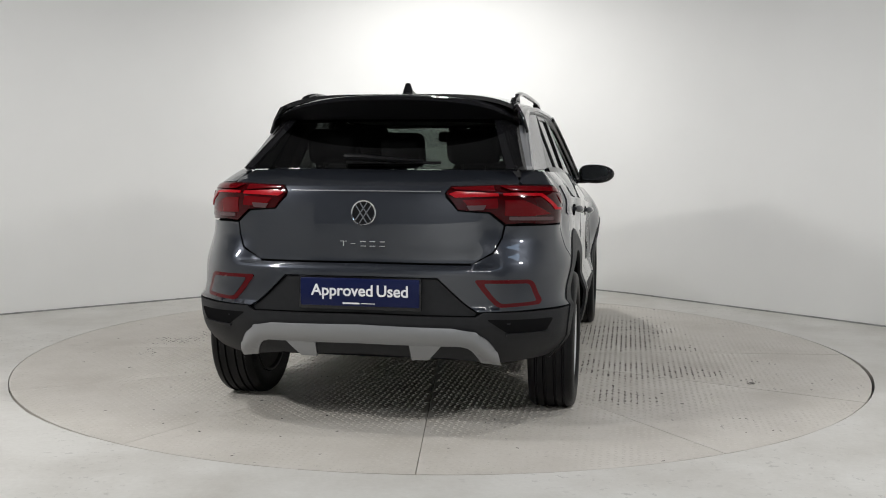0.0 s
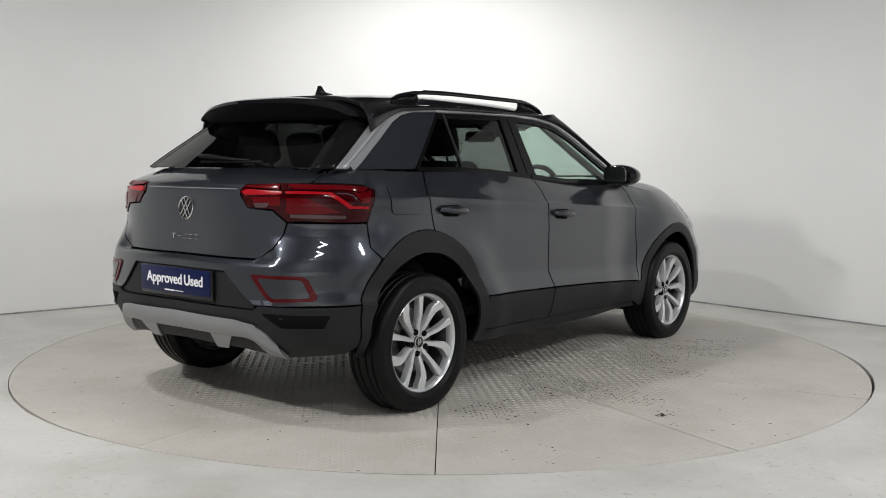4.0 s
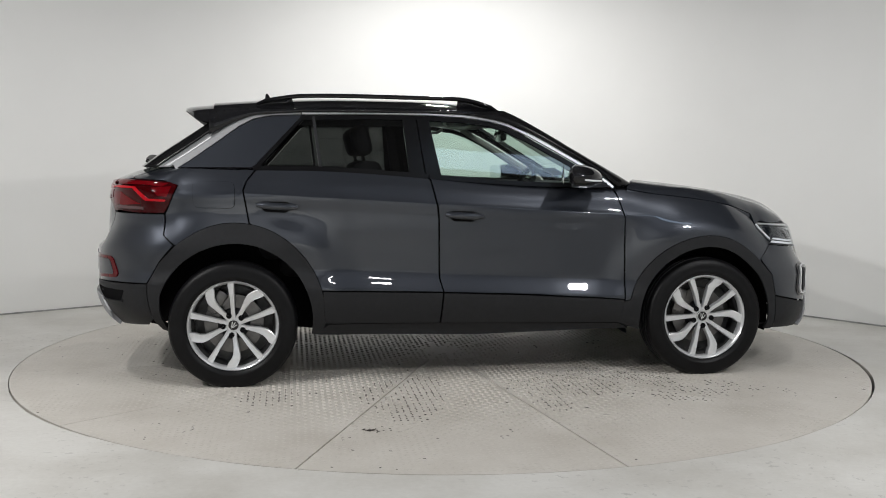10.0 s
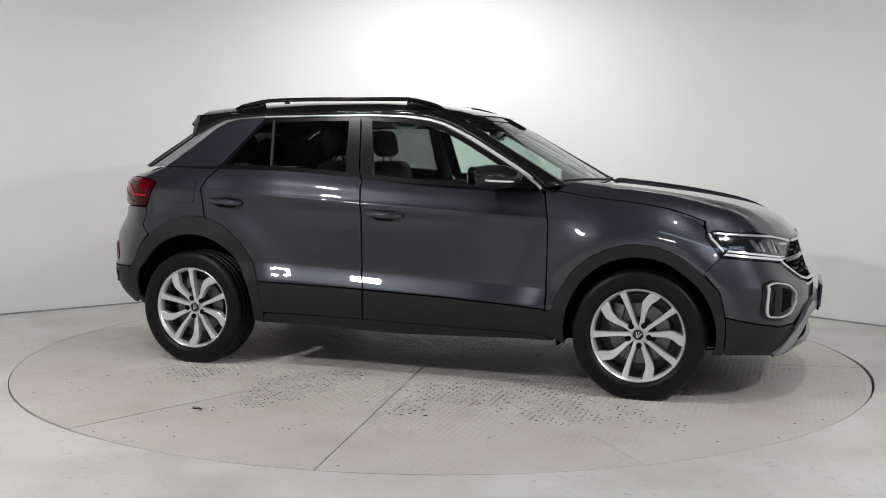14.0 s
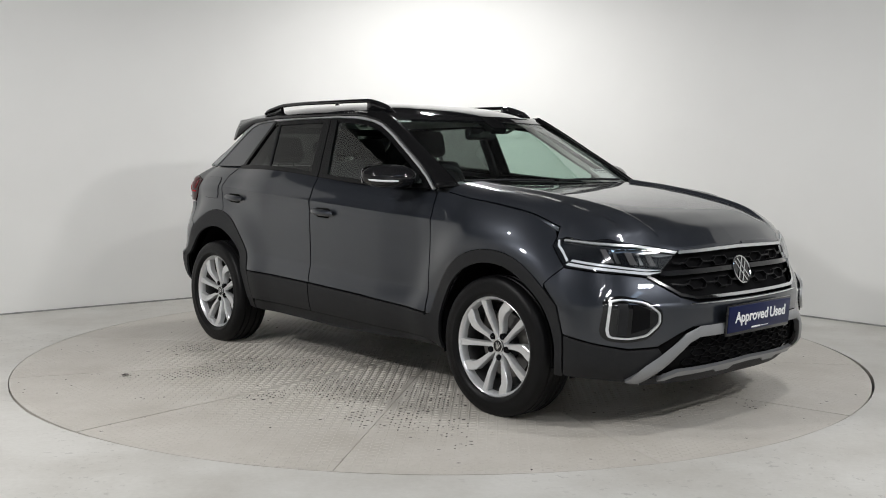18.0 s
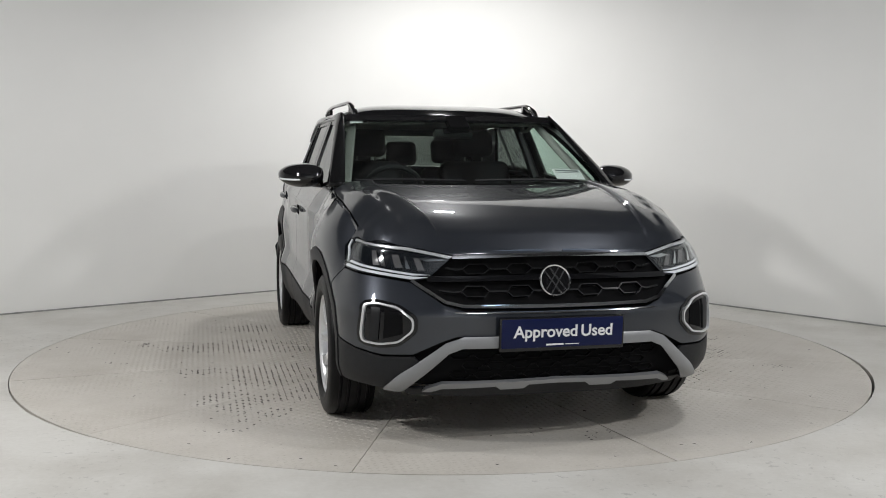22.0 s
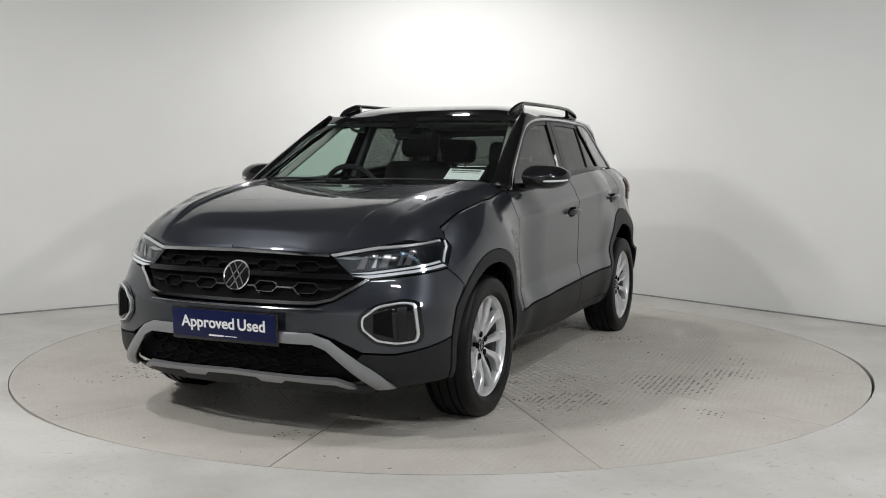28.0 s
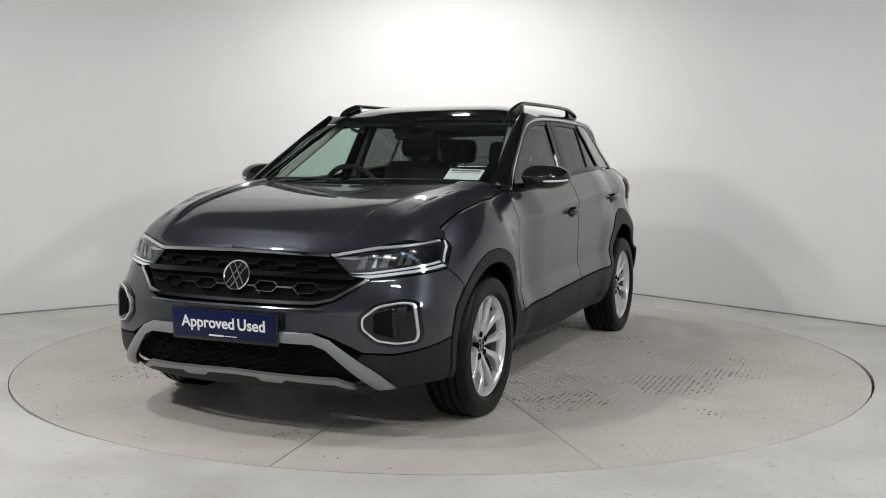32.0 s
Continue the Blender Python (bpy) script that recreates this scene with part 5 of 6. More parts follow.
GRILLE_BAR = material("grille_bar_black", (0.008, 0.008, 0.0087), 0.35, spec=0.22)
GRILLE_DEEP = material("intake_mesh_black", (0.005, 0.005, 0.0055), 0.5, spec=0.12)
hexes(gr, 0.744, [-0.345, -0.155, 0.155, 0.345], 0.060, 0.021, 0.004, GRILLE_BAR, 0.0)
hexes(gr, 0.653, [-0.345, -0.155, 0.155, 0.345], 0.060, 0.022, 0.004, GRILLE_BAR, 0.002)
for z, y1 in ((0.744, 0.475), (0.653, 0.49)):
    for k in (1, -1):
        front_strip("cell_link", [(k * 0.405, z), (k * 0.43, z - 0.004), (k * y1, z + 0.004)], 0.003, GRILLE_BAR, 0.001, gr, depth=0.01)
        front_strip("cell_link", [(k * 0.07, z), (k * 0.095, z)], 0.003, GRILLE_BAR, 0.001, gr, depth=0.01)
for r, z in enumerate((0.392, 0.348, 0.304)):
    hexes(fb, z, [-0.42 + 0.105 * i + (0.052 if r % 2 else 0) for i in range(8 if r % 2 else 9)], 0.045, 0.017, 0.004, GRILLE_DEEP, -0.020)


for k in (1, -1):
    brow = [(s * k, z + 0.005) for s, z in zip(_es[::3], _ez[::3])]
    panel("bonnet_lip", band(brow[1:], 0.0065), wrap, PAINT, car, gap=0, out=0.003, depth=0.016, grid=0.02, label="rolled front edge of the bonnet")


def headlamp(k):
    Q = lambda pts: [front_pt(k, *p) for p in pts]
    outline = [("y", 0.452, 0.797), ("y", 0.55, 0.812), ("y", 0.66, 0.828), ("x", 1.80, 0.842), ("x", 1.665, 0.846), ("x", 1.652, 0.815), ("x", 1.735, 0.727), ("y", 0.74, 0.708), ("y", 0.60, 0.690), ("y", 0.54, 0.697), ("y", 0.505, 0.735)]
    hl = panel("headlamp", Q(outline), wrap, LAMP_DARK, car, out=-0.004, gap=0.002, label="clear headlamp with white light bars and dark inner")
    def seg(name, pts, mat, o, label=""):
        return panel(name, Q(pts), wrap, mat, hl, gap=0, out=o, depth=0.006, grid=0.02, label=label)
    seg("light_bar", [("y", 0.535, 0.706), ("y", 0.60, 0.708), ("y", 0.74, 0.725), ("x", 1.76, 0.745), ("x", 1.745, 0.735), ("y", 0.74, 0.714), ("y", 0.60, 0.696)], WHITE_LED, 0.006, "white daytime light bar")
    seg("light_bar", [("y", 0.530, 0.716), ("y", 0.60, 0.721), ("y", 0.74, 0.740), ("x", 1.775, 0.760), ("x", 1.765, 0.752), ("y", 0.74, 0.731), ("y", 0.60, 0.7125)], WHITE_LED, 0.004, "white upper light bar")
    seg("light_bar", [("x", 1.744, 0.750), ("x", 1.678, 0.812), ("x", 1.672, 0.838), ("x", 1.681, 0.839), ("x", 1.688, 0.815), ("x", 1.752, 0.757)], WHITE_LED, 0.005, "white corner light bar")
    seg("chrome_edge", [("y", 0.457, 0.793), ("y", 0.55, 0.807), ("y", 0.66, 0.823), ("x", 1.80, 0.836), ("x", 1.70, 0.841), ("x", 1.70, 0.834), ("x", 1.80, 0.829), ("y", 0.66, 0.813), ("y", 0.55, 0.797), ("y", 0.47, 0.783)], ALLOY, 0.006, "bright trim along the lamp's top")
    for a, w, mat in ((0.565, 0.030, CLEAR_GREY), (0.625, 0.010, CHROME), (0.655, 0.034, CLEAR_GREY), (0.725, 0.012, CHROME), (0.750, 0.022, CLEAR_GREY)):
        z0, z1 = 0.728 + (a - 0.5) * 0.09, 0.775 + (a - 0.5) * 0.13
        seg("reflector_blade", [("y", a - 0.012, z0), ("y", a + w * 0.55, z0), ("y", a + w + 0.020, z1), ("y", a + 0.026, z1)], mat, 0.002, "slanted bright reflector blade")
    seg("inner_trim", [("y", 0.475, 0.778), ("y", 0.56, 0.787), ("y", 0.60, 0.780), ("y", 0.55, 0.771)], CHROME, 0.003, "bright inner trim")
    panel("lens", Q(outline), wrap, LENS, hl, gap=0.004, out=0.010, depth=0.006, grid=0.03, label="clear curved lamp lens").visible_shadow = False


for k in (1, -1):
    headlamp(k)


def badge(parent, name, m, r):
    """A round badge: a bright ring on a dark disc with plain bars inside."""
    b = part(name, lathe_bm([(0.0, 0.0), (r * 0.9, 0.0), (r * 0.9, 0.004), (0.0001, 0.004)], 32, "Z"), GLOSS_BLACK, parent, "round black badge with a chrome ring")
    b.data.transform(m)
    o = part("ring", lathe_bm([(r * 0.88, 0.0), (r, 0.0), (r, 0.007), (r * 0.95, 0.010), (r * 0.88, 0.007), (r * 0.88, 0.0)], 40, "Z"), CHROME, b)
    o.data.transform(m)
    for sx in (1, -1):
        for (x0, y0), (x1, y1) in (((-0.62, -0.58), (0.30, 0.80)), ((-0.30, -0.80), (0.62, 0.58))):
            d = Vector((x1 - x0, y1 - y0)).normalized() * 1.0
            nrm = Vector((-d.y, d.x)) * 0.042
            q = [(sx * (x0 + nrm.x) * r, (y0 + nrm.y) * r), (sx * (x0 - nrm.x) * r, (y0 - nrm.y) * r), (sx * (x1 - nrm.x) * r, (y1 - nrm.y) * r), (sx * (x1 + nrm.x) * r, (y1 + nrm.y) * r)]
            bar = part("bar", extrude_poly_bm(q, 0.004, pose(0, 0, 0.004)), CHROME, b, smooth=False)
            bar.data.transform(m)


def facing(front, y, z, out, lean=0.0):
    """A pose on the nose or the tail, its z axis outwards and its y axis up."""
    s = at_front(y) if front else at_rear(y)
    p, n = skin(wrap, np.array([(s, z)]), 1)
    p, n = Vector(p[0]) + Vector(n[0]) * out, Vector(n[0])
    up = Vector((0, 0, 1))
    xax = up.cross(n).normalized()
    yax = n.cross(xax)
    return Matrix.Translation(p) @ Matrix((xax, yax, n)).transposed().to_4x4()


badge(gr, "badge", facing(True, 0, 0.690, 0.004), 0.069)
badge(gate, "badge", facing(False, 0, 0.962, 0.001), 0.056)
m = facing(False, 0, 0.829, 0.001)
for x, w, tall in ((-0.087, 0.030, 0.005), (-0.087, 0.005, 0.026), (-0.045, 0.022, 0.005), (0.0, 0.026, 0.0051), (0.0, 0.026, 0.0049), (0.042, 0.028, 0.0051), (0.042, 0.028, 0.0049), (0.085, 0.026, 0.0051), (0.085, 0.026, 0.0049)):
    bm = box_bm(x, 0.010 if (tall == 0.005 and w == 0.030) or tall == 0.0051 else (-0.010 if tall == 0.0049 else 0), 0.003, w, tall, 0.005, 0.0015, 1)
    o = part("model_mark", bm, CHROME, gate, "small chrome model mark in plain bars")
    o.data.transform(m)


def plate(front):
    m = facing(front, 0.0, 0.489 if front else 0.625, 0.036 if front else 0.006)
    if front:
        m = m @ pose(0, 0, 0, 4)
    pl = part("licence_plate", box_bm(0, 0, 0, 0.525, 0.120, 0.012, 0.006, 2), BLUE, car, "dark blue show plate with white words")
    pl.data.transform(m)
    ho = part("plate_holder", box_bm(0, -0.004, -0.006, 0.542, 0.142, 0.012, 0.006, 2), GLOSS_BLACK, pl, "black plastic plate holder")
    ho.data.transform(m)
    row = [text_part("lettering", word, 0.068, Matrix(), WHITE, pl, "white printed word") for word in ("Approved", "Used")]
    spans = [(min(v.co.x for v in o.data.vertices), max(v.co.x for v in o.data.vertices)) for o in row]
    at = -(sum(b - a for a, b in spans) + 0.018) / 2
    for o, (a, b) in zip(row, spans):
        o.data.transform(m @ pose(at - a, 0.006, 0.0068))
        at += b - a + 0.018
    for x, w, h in ((-0.035, 0.075, 0.007), (0.04, 0.06, 0.003)):
        o = part("small_print", box_bm(x, -0.047, 0.0068, w, h, 0.001), WHITE, pl, "small white print in plain bars")
        o.data.transform(m)


plate(True)
plate(False)


# ---- mirrors ----
def mirror(k):
    def shell(x, y, z, grow=1.0):
        """A point of a ball drawn out into the mirror's housing: long and low in front, cut off behind."""
        f = (1 - 0.30 * max(0, y)) * grow
        z2 = math.copysign(abs(z) ** 0.8, z) * (0.058 if z > 0 else 0.068) * f * (1 - 0.30 * max(0, x) ** 2)
        x2 = math.copysign(abs(x) ** 0.75, x) * (0.135 if x > 0 else 0.055) * f
        y2 = math.copysign(abs(y) ** 0.62, y) * 0.118
        return 0.54 + x2 - 0.30 * y2, k * (0.908 + y2 * grow), 1.112 + z2 - 0.02 * y2 - 0.012 * max(0, x)

    bm = bmesh.new()
    bmesh.ops.create_uvsphere(bm, u_segments=24, v_segments=14, radius=1)
    for v in bm.verts:
        v.co = shell(*v.co)
    h = part("door_mirror", bm, GLOSS_BLACK, car, "gloss black door mirror with a clear indicator strip")
    bm = extrude_poly_bm(rounded([(-0.092, -0.045), (0.092, -0.050), (0.085, 0.042), (-0.085, 0.048)], 0.035), 0.003, Matrix.Translation((0.458, k * 0.90, 1.115)) @ pose(0, 0, 0, 90, 0, -90 + k * 13))
    part("mirror_glass", bm, material("mirror_glass", (0.85, 0.87, 0.9), 0.02, 1.0), h, "mirror glass", smooth=False)
    path = [shell(0.96 * math.cos(q), 0.96 * math.sin(q), -0.25, 0.99) for q in np.radians(np.linspace(2, 74, 10))]
    part("indicator", tube_bm(path, [0.004] + [0.0065] * 8 + [0.004], 8, 0.9), WHITE_LED, h, "clear indicator strip")
    part("mirror_arm", tube_bm([(0.60, k * 0.80, 1.062), (0.585, k * 0.84, 1.062), (0.575, k * 0.875, 1.075)], [0.036, 0.032, 0.028], 10, 0.6), GLOSS_BLACK, h)


for k in (1, -1):
    mirror(k)


# ---- wheels ----
BARREL = material("dark_rim_barrel", (0.06, 0.06, 0.06), 0.4, 0.6, vary=0.2, vscale=30)


def make_wheel():
    w = part("wheel", lathe_bm([(0.02, -0.085), (0.205, -0.085), (0.212, -0.10), (0.222, -0.102), (0.216, -0.08), (0.208, -0.05), (0.206, 0.03), (0.218, 0.05), (0.2165, -0.05), (0.05, -0.055)], 60), BARREL, car, "silver ten-spoke alloy wheel with a black tyre")
    part("rim", lathe_bm([(0.2165, 0.030), (0.2185, 0.060), (0.2225, 0.080), (0.2290, 0.0885), (0.2335, 0.093), (0.2385, 0.090), (0.2365, 0.083)], 60), ALLOY, w, "bright silver rim edge")
    prof = [(0.226, -0.095), (0.245, -0.104), (0.285, -0.108), (0.315, -0.103), (0.3285, -0.088)]
    for a in (-0.062, -0.024, 0.024, 0.062):
        prof += [(0.3335, a - 0.010), (0.3255, a - 0.006), (0.3255, a + 0.001), (0.3338, a + 0.004)]
    prof += [(0.3285, 0.088), (0.322, 0.098), (0.315, 0.103), (0.300, 0.1075), (0.285, 0.109), (0.268, 0.108), (0.262, 0.110), (0.255, 0.1085), (0.248, 0.104), (0.240, 0.098), (0.2365, 0.090)]
    part("tyre", lathe_bm(prof, 72), RUBBER, w, "black rubber tyre")
    part("brake_disc", lathe_bm([(0.06, 0.0), (0.155, 0.0), (0.155, -0.012), (0.06, -0.012)], 40), STEEL, w, "grey steel brake disc")
    part("brake_hub", lathe_bm([(0.001, 0.03), (0.075, 0.03), (0.085, 0.0), (0.085, -0.04)], 30), PLASTIC, w)
    part("brake_caliper", box_bm(0.135, -0.005, 0.05, 0.06, 0.05, 0.13, 0.012), STEEL, w, "grey brake caliper")
    for i in range(10):
        pair, lead = divmod(i, 2)
        base = math.radians(90 + 72 * pair + (36 if lead else 0))
        c, s = math.cos(base), math.sin(base)
        if lead:
            path = ((0.036, 0.0, 0.013), (0.08, 0.0, 0.0105), (0.13, 0.0, 0.0120), (0.18, -0.002, 0.0145), (0.2265, -0.004, 0.0175))
        else:
            path = ((0.036, 0.0, 0.013), (0.08, -0.004, 0.0115), (0.115, -0.008, 0.0140), (0.15, -0.010, 0.0180), (0.175, -0.006, 0.0230), (0.198, 0.008, 0.0280), (0.2245, 0.022, 0.0270))
        left = [(r, a + h) for r, a, h in path]
        right = [(r, a - h) for r, a, h in path]
        yt = lambda r: 0.054 + 0.026 * smooth01(0.04, 0.17, r) + 0.004 * smooth01(0.17, 0.22, r)
        bm = bmesh.new()
        n = len(left)
        ring = []
        for (r0, a0), (r1, a1) in zip(left, right):
            mid = ((r0 + r1) / 2, (a0 + a1) / 2)
            y0 = float(yt(r0))
            row = []
            for (r, a), y in (((r0, a0), y0 - 0.035), ((r0, a0), y0 - 0.004), ((r0, a0 * 0.8 + mid[1] * 0.2), y0), (mid, y0 - 0.002), ((r1, a1 * 0.8 + mid[1] * 0.2), y0), ((r1, a1), y0 - 0.004), ((r1, a1), y0 - 0.035)):
                row.append(bm.verts.new((r * c - a * s, y, r * s + a * c)))
            ring.append(row)
        for a, b in zip(ring, ring[1:]):
            for j in range(6):
                bm.faces.new((a[j], a[j + 1], b[j + 1], b[j]))
            bm.faces.new((a[6], a[0], b[0], b[6]))
        bm.faces.new(ring[-1])
        part("spoke", bm, ALLOY, w, "silver alloy spoke")
    part("hub_cover", lathe_bm([(0.001, 0.052), (0.040, 0.050), (0.048, 0.042), (0.050, 0.02)], 30), ALLOY, w)
    part("hub_cap", lathe_bm([(0.001, 0.0585), (0.026, 0.058), (0.0305, 0.0565), (0.0305, 0.05)], 28), GLOSS_BLACK, w, "black hub cap with a bright ring")
    part("cap_ring", lathe_bm([(0.0265, 0.0575), (0.0265, 0.060), (0.0300, 0.060), (0.0305, 0.0560)], 28), CHROME, w)
    for q in (-0.009, 0.0, 0.009):
        part("cap_mark", box_bm(q, 0.0595, 0, 0.004, 0.002, 0.036 - abs(q), m=pose(0, 0, 0, 0, q * 2500, 0)), CHROME, w)
    for i in range(5):
        a = math.radians(90 + 72 * i + 13)
        bm = lathe_bm([(0.001, 0.056), (0.009, 0.056), (0.0125, 0.0575), (0.0145, 0.0600), (0.0155, 0.04)], 14)
        bmesh.ops.translate(bm, vec=(0.0545 * math.cos(a), 0.001, 0.0545 * math.sin(a)), verts=bm.verts)
        part("wheel_bolt", bm, DARK, w, "dark wheel bolt recess")
    return w


wheel = make_wheel()
WHEELS = [(1.295, -0.780, 0.3235, 180, -17), (-1.295, -0.780, 0.3235, 180, -34), (1.295, 0.780, 0.3235, 0, -50), (-1.295, 0.780, 0.3235, 0, 30)]
for i, (x, y, z, turn, spin) in enumerate(WHEELS):
    m = pose(x, y, z, 0, 0, turn) @ pose(0, 0, 0, 0, spin, 0)
    if i == 0:
        wheel.matrix_basis = m
    else:
        o = copy_thing(wheel, m)
        o.scale = m.to_scale()

# wheel wells and underside
for cx, cz in ((1.28, 0.33), (-1.285, 0.35)):
    for k in (1, -1):
        bm = bmesh.new()
        rows = []
        for y in (0.79, 0.52):
            rows.append([bm.verts.new((cx + 0.425 * math.cos(math.radians(a)), k * y, cz + 0.425 * math.sin(math.radians(a)))) for a in (range(-14, 195, 8) if cx > 0 else range(-14, 183, 7))])
        for i in range(len(rows[0]) - 1):
            bm.faces.new((rows[0][i], rows[0][i + 1], rows[1][i + 1], rows[1][i]))
        bm.faces.new(rows[1])
        part("wheel_well", bm, DARK, car, "black wheel arch liner")
part("underbody", box_bm(-0.05, 0, 0.345, 3.55, 1.02, 0.10, 0.03), DARK, car, "black underbody")
part("underbody", box_bm(0.0, 0, 0.29, 1.70, 1.56, 0.08, 0.03), DARK, car, "black underbody")
for x in (1.295, -1.295):
    part("axle", tube_bm([(x, -0.70, 0.32), (x, 0.70, 0.32)], 0.045, 10), DARK, car, "dark axle")

# ---- cabin ----
part("cabin_floor", box_bm(0.0, 0, 0.40, 1.6, 1.45, 0.06, 0.02), TRIM_IN, car)
for k in (1, -1):
    part("door_lining", box_bm(-0.03, k * 0.728, 0.79, 1.55, 0.05, 0.54, 0.02), TRIM_IN, car, "dark grey door lining")
part("load_floor", box_bm(-1.50, 0, 0.95, 0.62, 1.20, 0.04, 0.01), TRIM_IN, car, "dark parcel shelf")
part("headliner", box_bm(-0.55, 0, 1.425, 1.5, 1.05, 0.02, 0.008), LINER, car, "pale grey headliner")
bm = bmesh.new()
sec = [(0.93, 1.035), (0.80, 1.06), (0.62, 1.055), (0.50, 1.01), (0.47, 0.92), (0.55, 0.78), (0.65, 0.6), (0.93, 0.6)]
a = [bm.verts.new((x, -0.70, z)) for x, z in sec]
b = [bm.verts.new((x, 0.70, z)) for x, z in sec]
for i in range(len(sec)):
    bm.faces.new((a[i], a[(i + 1) % 8], b[(i + 1) % 8], b[i]))
bm.faces.new(a)
bm.faces.new(b)
bmesh.ops.bevel(bm, geom=bm.edges[:], offset=0.015, segments=2, affect="EDGES")
dash = part("dashboard", bm, TRIM_IN, car, "dark grey dashboard")
part("centre_screen", box_bm(0.475, 0.0, 0.955, 0.02, 0.24, 0.14, 0.01), GLOSS_BLACK, dash, "black touch screen")
bm = bmesh.new()
rings = []
for i in range(36):
    t = 2 * math.pi * i / 36
    rings.append([bm.verts.new(((0.185 + 0.016 * math.cos(u)) * math.cos(t), (0.185 + 0.016 * math.cos(u)) * math.sin(t), 0.016 * math.sin(u))) for u in [2 * math.pi * j / 8 for j in range(8)]])
for i in range(36):
    for j in range(8):
        p, q = rings[i], rings[(i + 1) % 36]
        bm.faces.new((p[j], p[(j + 1) % 8], q[(j + 1) % 8], q[j]))
sm = pose(0.34, -0.37, 0.985, 0, -66, 0)
st = part("steering_wheel", bm, PLASTIC, car, "black steering wheel on the right-hand side")
st.matrix_basis = sm
part("wheel_boss", box_bm(0, 0, 0, 0.12, 0.13, 0.05, 0.02), PLASTIC, st)
for a in (90, -90, 180):
    part("wheel_spoke", box_bm(0.10 * math.cos(math.radians(a)), 0.10 * math.sin(math.radians(a)), 0, 0.13, 0.03, 0.015, 0.004, 1, pose(0, 0, 0, 0, 0, a)), PLASTIC, st)
part("steering_column", tube_bm([(0.34, -0.37, 0.985), (0.55, -0.37, 0.90)], 0.035, 10), PLASTIC, car)


def seat(x, y, zb=0.62, wide=0.50, tilt=-14, rest=True, tall=0.58):
    s = part("seat", box_bm(x + 0.05, y, zb - 0.02, 0.50, wide, 0.16, 0.06, 3), SEAT, car, "dark fabric car seat")
    m = pose(x - 0.22, y, zb + 0.02) @ pose(0, 0, 0, 0, tilt, 0)
    bm = box_bm(0, 0, tall / 2 - 0.02, 0.15, wide * 0.96, tall, 0.06, 3)
    o = part("backrest", bm, SEAT, s)
    o.data.transform(m)
    if rest:
        o = part("headrest", box_bm(0.01, 0, tall + 0.10, 0.10, min(0.27, wide * 0.95), 0.18, 0.045, 3), SEAT, s)
        o.data.transform(m)
        for d in (-0.06, 0.06):
            o = part("headrest_post", tube_bm([(0, d, tall - 0.04), (0, d, tall + 0.05)], 0.007, 6), STEEL, s)
            o.data.transform(m)


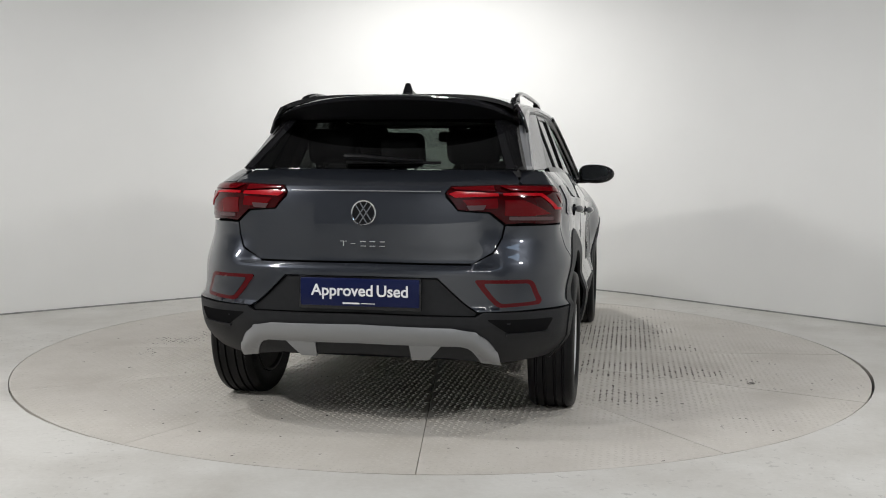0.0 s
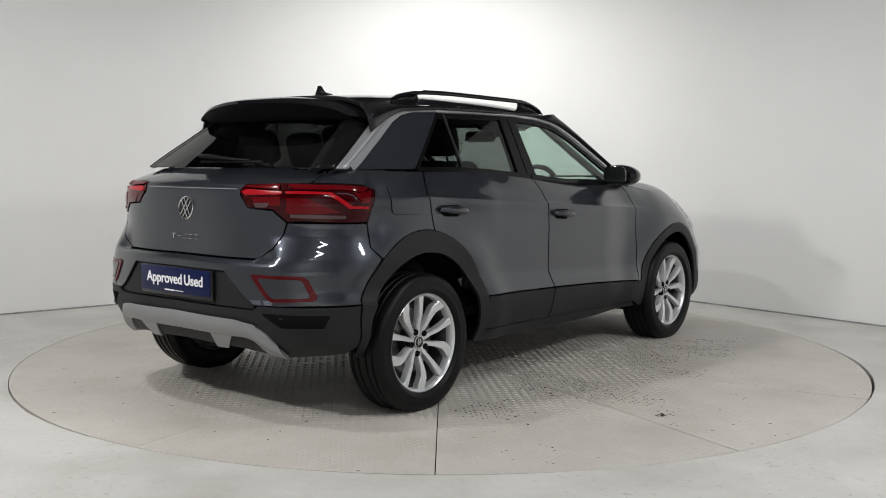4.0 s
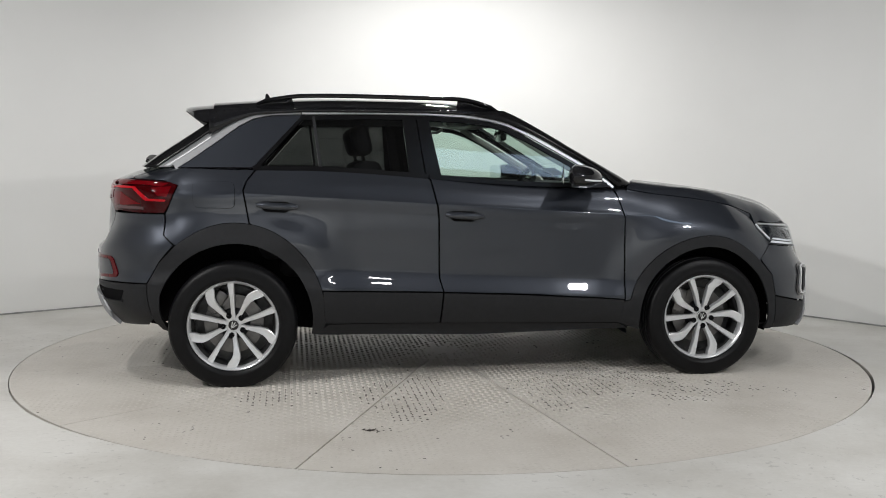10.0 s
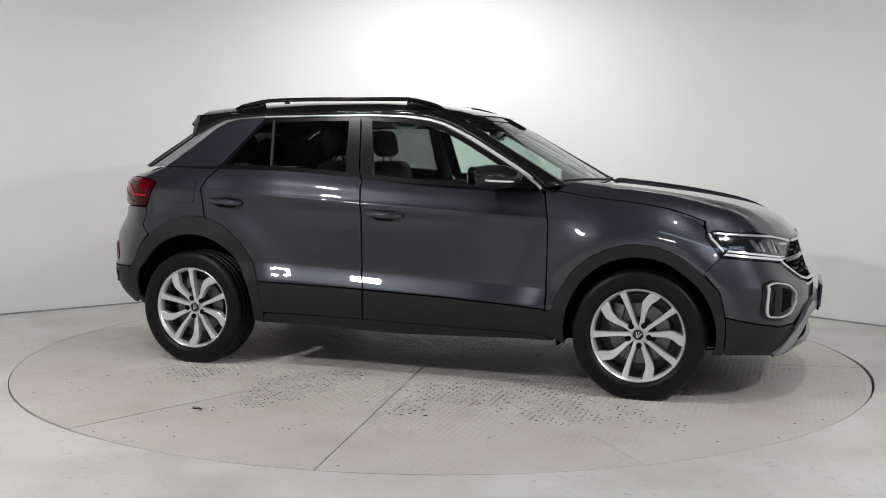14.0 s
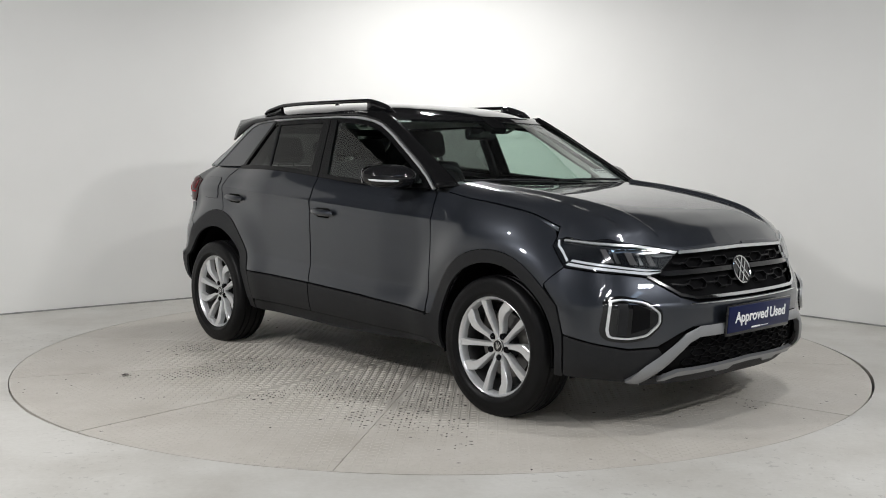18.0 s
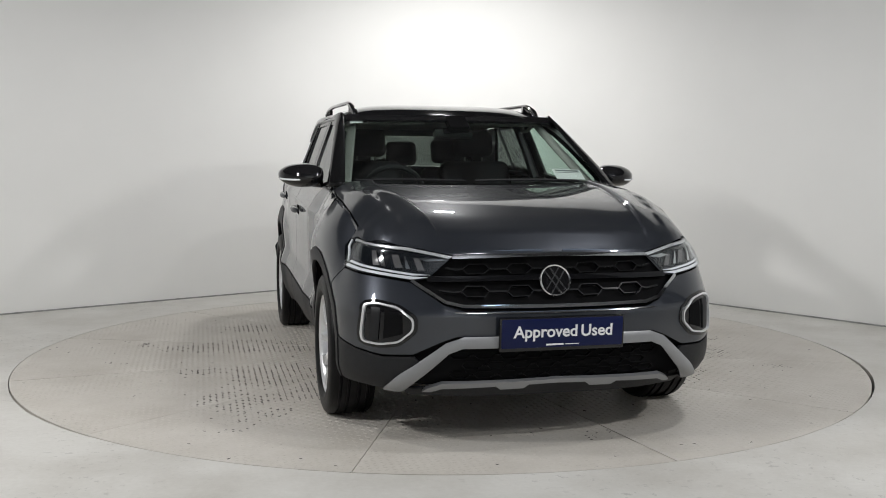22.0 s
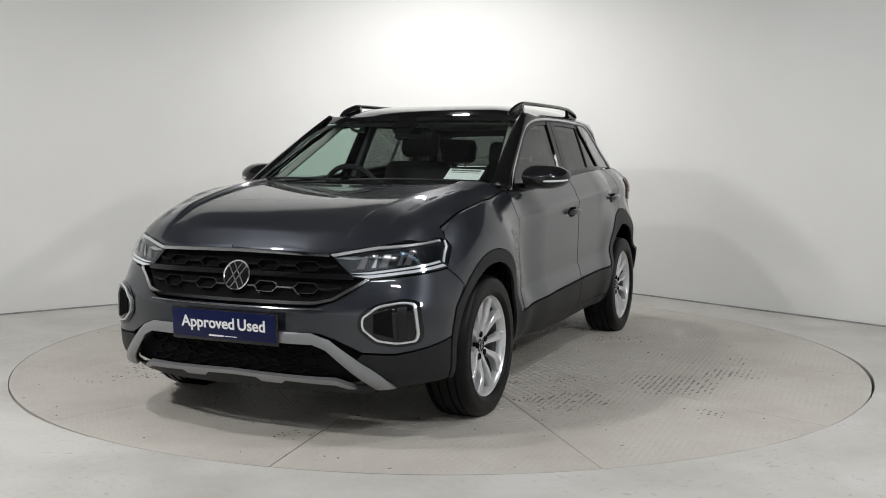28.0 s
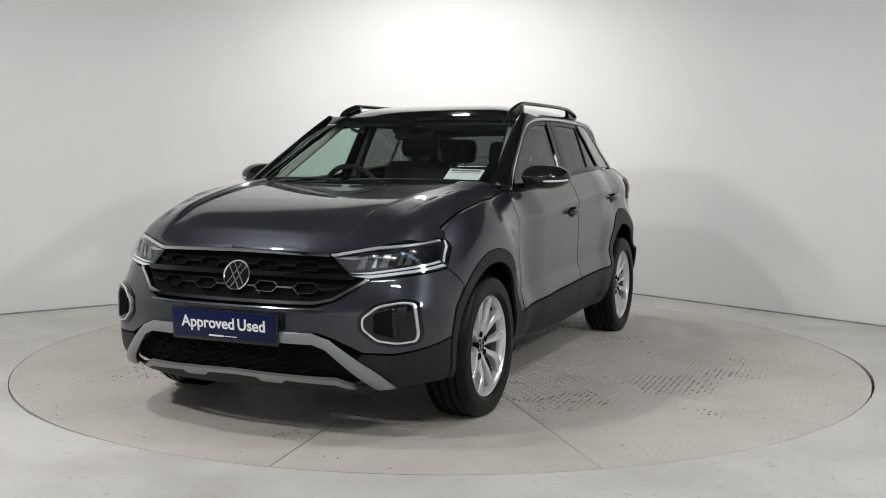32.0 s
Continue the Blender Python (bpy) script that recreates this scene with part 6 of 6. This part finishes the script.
seat(-0.22, -0.37)
seat(-0.22, 0.37)
seat(-0.86, -0.36, 0.64, 0.46, -16, True, 0.52)
seat(-0.86, 0.36, 0.64, 0.46, -16, True, 0.52)
seat(-0.86, 0.0, 0.64, 0.24, -16, True, 0.50)
part("rear_view_mirror", box_bm(0.30, 0.0, 1.345, 0.04, 0.235, 0.07, 0.02, 2), GLOSS_BLACK, car, "black interior mirror")
part("sensor_housing", box_bm(0.40, 0.0, 1.395, 0.14, 0.12, 0.05, 0.015, 2, pose(0, 0, 0, 0, 28)), DARK, car, "black sensor housing at the windscreen's top")
for k in (1, -1):
    part("sun_visor", box_bm(0.16, k * 0.34, 1.405, 0.15, 0.38, 0.015, 0.005), LINER, car)
    part("grab_handle", tube_bm([(-0.15, k * 0.575, 1.40), (-0.12, k * 0.56, 1.375), (-0.02, k * 0.56, 1.375), (0.02, k * 0.575, 1.40)], 0.01, 8), LINER, car)
    # inner pillar linings
    part("pillar_lining", tube_bm([(-0.27, k * 0.705, 1.08), (-0.30, k * 0.652, 1.25), (-0.33, k * 0.590, 1.42)], [0.05, 0.045, 0.04], 8, 0.6), TRIM_IN, car)
    part("pillar_lining", tube_bm([(-1.25, k * 0.63, 1.10), (-1.18, k * 0.585, 1.25), (-1.08, k * 0.54, 1.41)], [0.07, 0.07, 0.06], 8, 0.6), TRIM_IN, car)
    part("pillar_lining", tube_bm([(0.72, k * 0.69, 1.06), (0.43, k * 0.63, 1.23), (0.15, k * 0.57, 1.40)], [0.03, 0.028, 0.026], 8, 0.7), LINER, car)
# paper in the windscreen
panel("window_paper", [(0.445, 1.105), (0.445, 1.158), (0.625, 1.152), (0.625, 1.10)], screen, WHITE, car, gap=0, out=-0.012, depth=0.001, label="white paper notice behind the windscreen")
for z, h in ((1.146, 0.006), (1.138, 0.002)):
    panel("paper_print", [(0.46, z), (0.46, z + h), (0.61, z + h - 0.005), (0.61, z - 0.005)], screen, material("print_grey", (0.12, 0.13, 0.14), 0.6), car, gap=0, out=-0.0105, depth=0.001)
panel("window_sticker", [(-0.60, 1.405), (-0.60, 1.425), (-0.53, 1.428), (-0.53, 1.408)], screen, WHITE, car, gap=0, out=-0.006, depth=0.001, label="small white windscreen sticker")
# wipers
for y0, y1 in ((0.55, -0.05), (-0.10, -0.66)):
    pts = [screen(y0 + (y1 - y0) * t, 1.075 + 0.006 * math.sin(3 * t)) + np.array([0.012, 0, 0.010]) for t in np.linspace(0, 1, 8)]
    part("front_wiper", tube_bm(pts, 0.007, 6), PLASTIC, car, "black windscreen wiper")


# ---- turning ----
TURN = [(i * 1.0, 79.47 - 7.0752 * i) for i in range(27)] + [(27.0, -111.2), (27.25, -112.7), (27.5, -113.65), (27.75, -113.79), (32.0, -113.79)]
CENTRE, AXIS = Vector((-0.065, 0.0237, 0)), Vector((-0.02, 0.0, 0))


def motions():
    walk(car, [(t, pose(AXIS.x, AXIS.y, 0, 0, 0, a) @ Matrix.Translation(-CENTRE)) for t, a in TURN])
    walk(table, [(t, pose(OFF[0], OFF[1], 0, 0, 0, a)) for t, a in TURN])


motions()
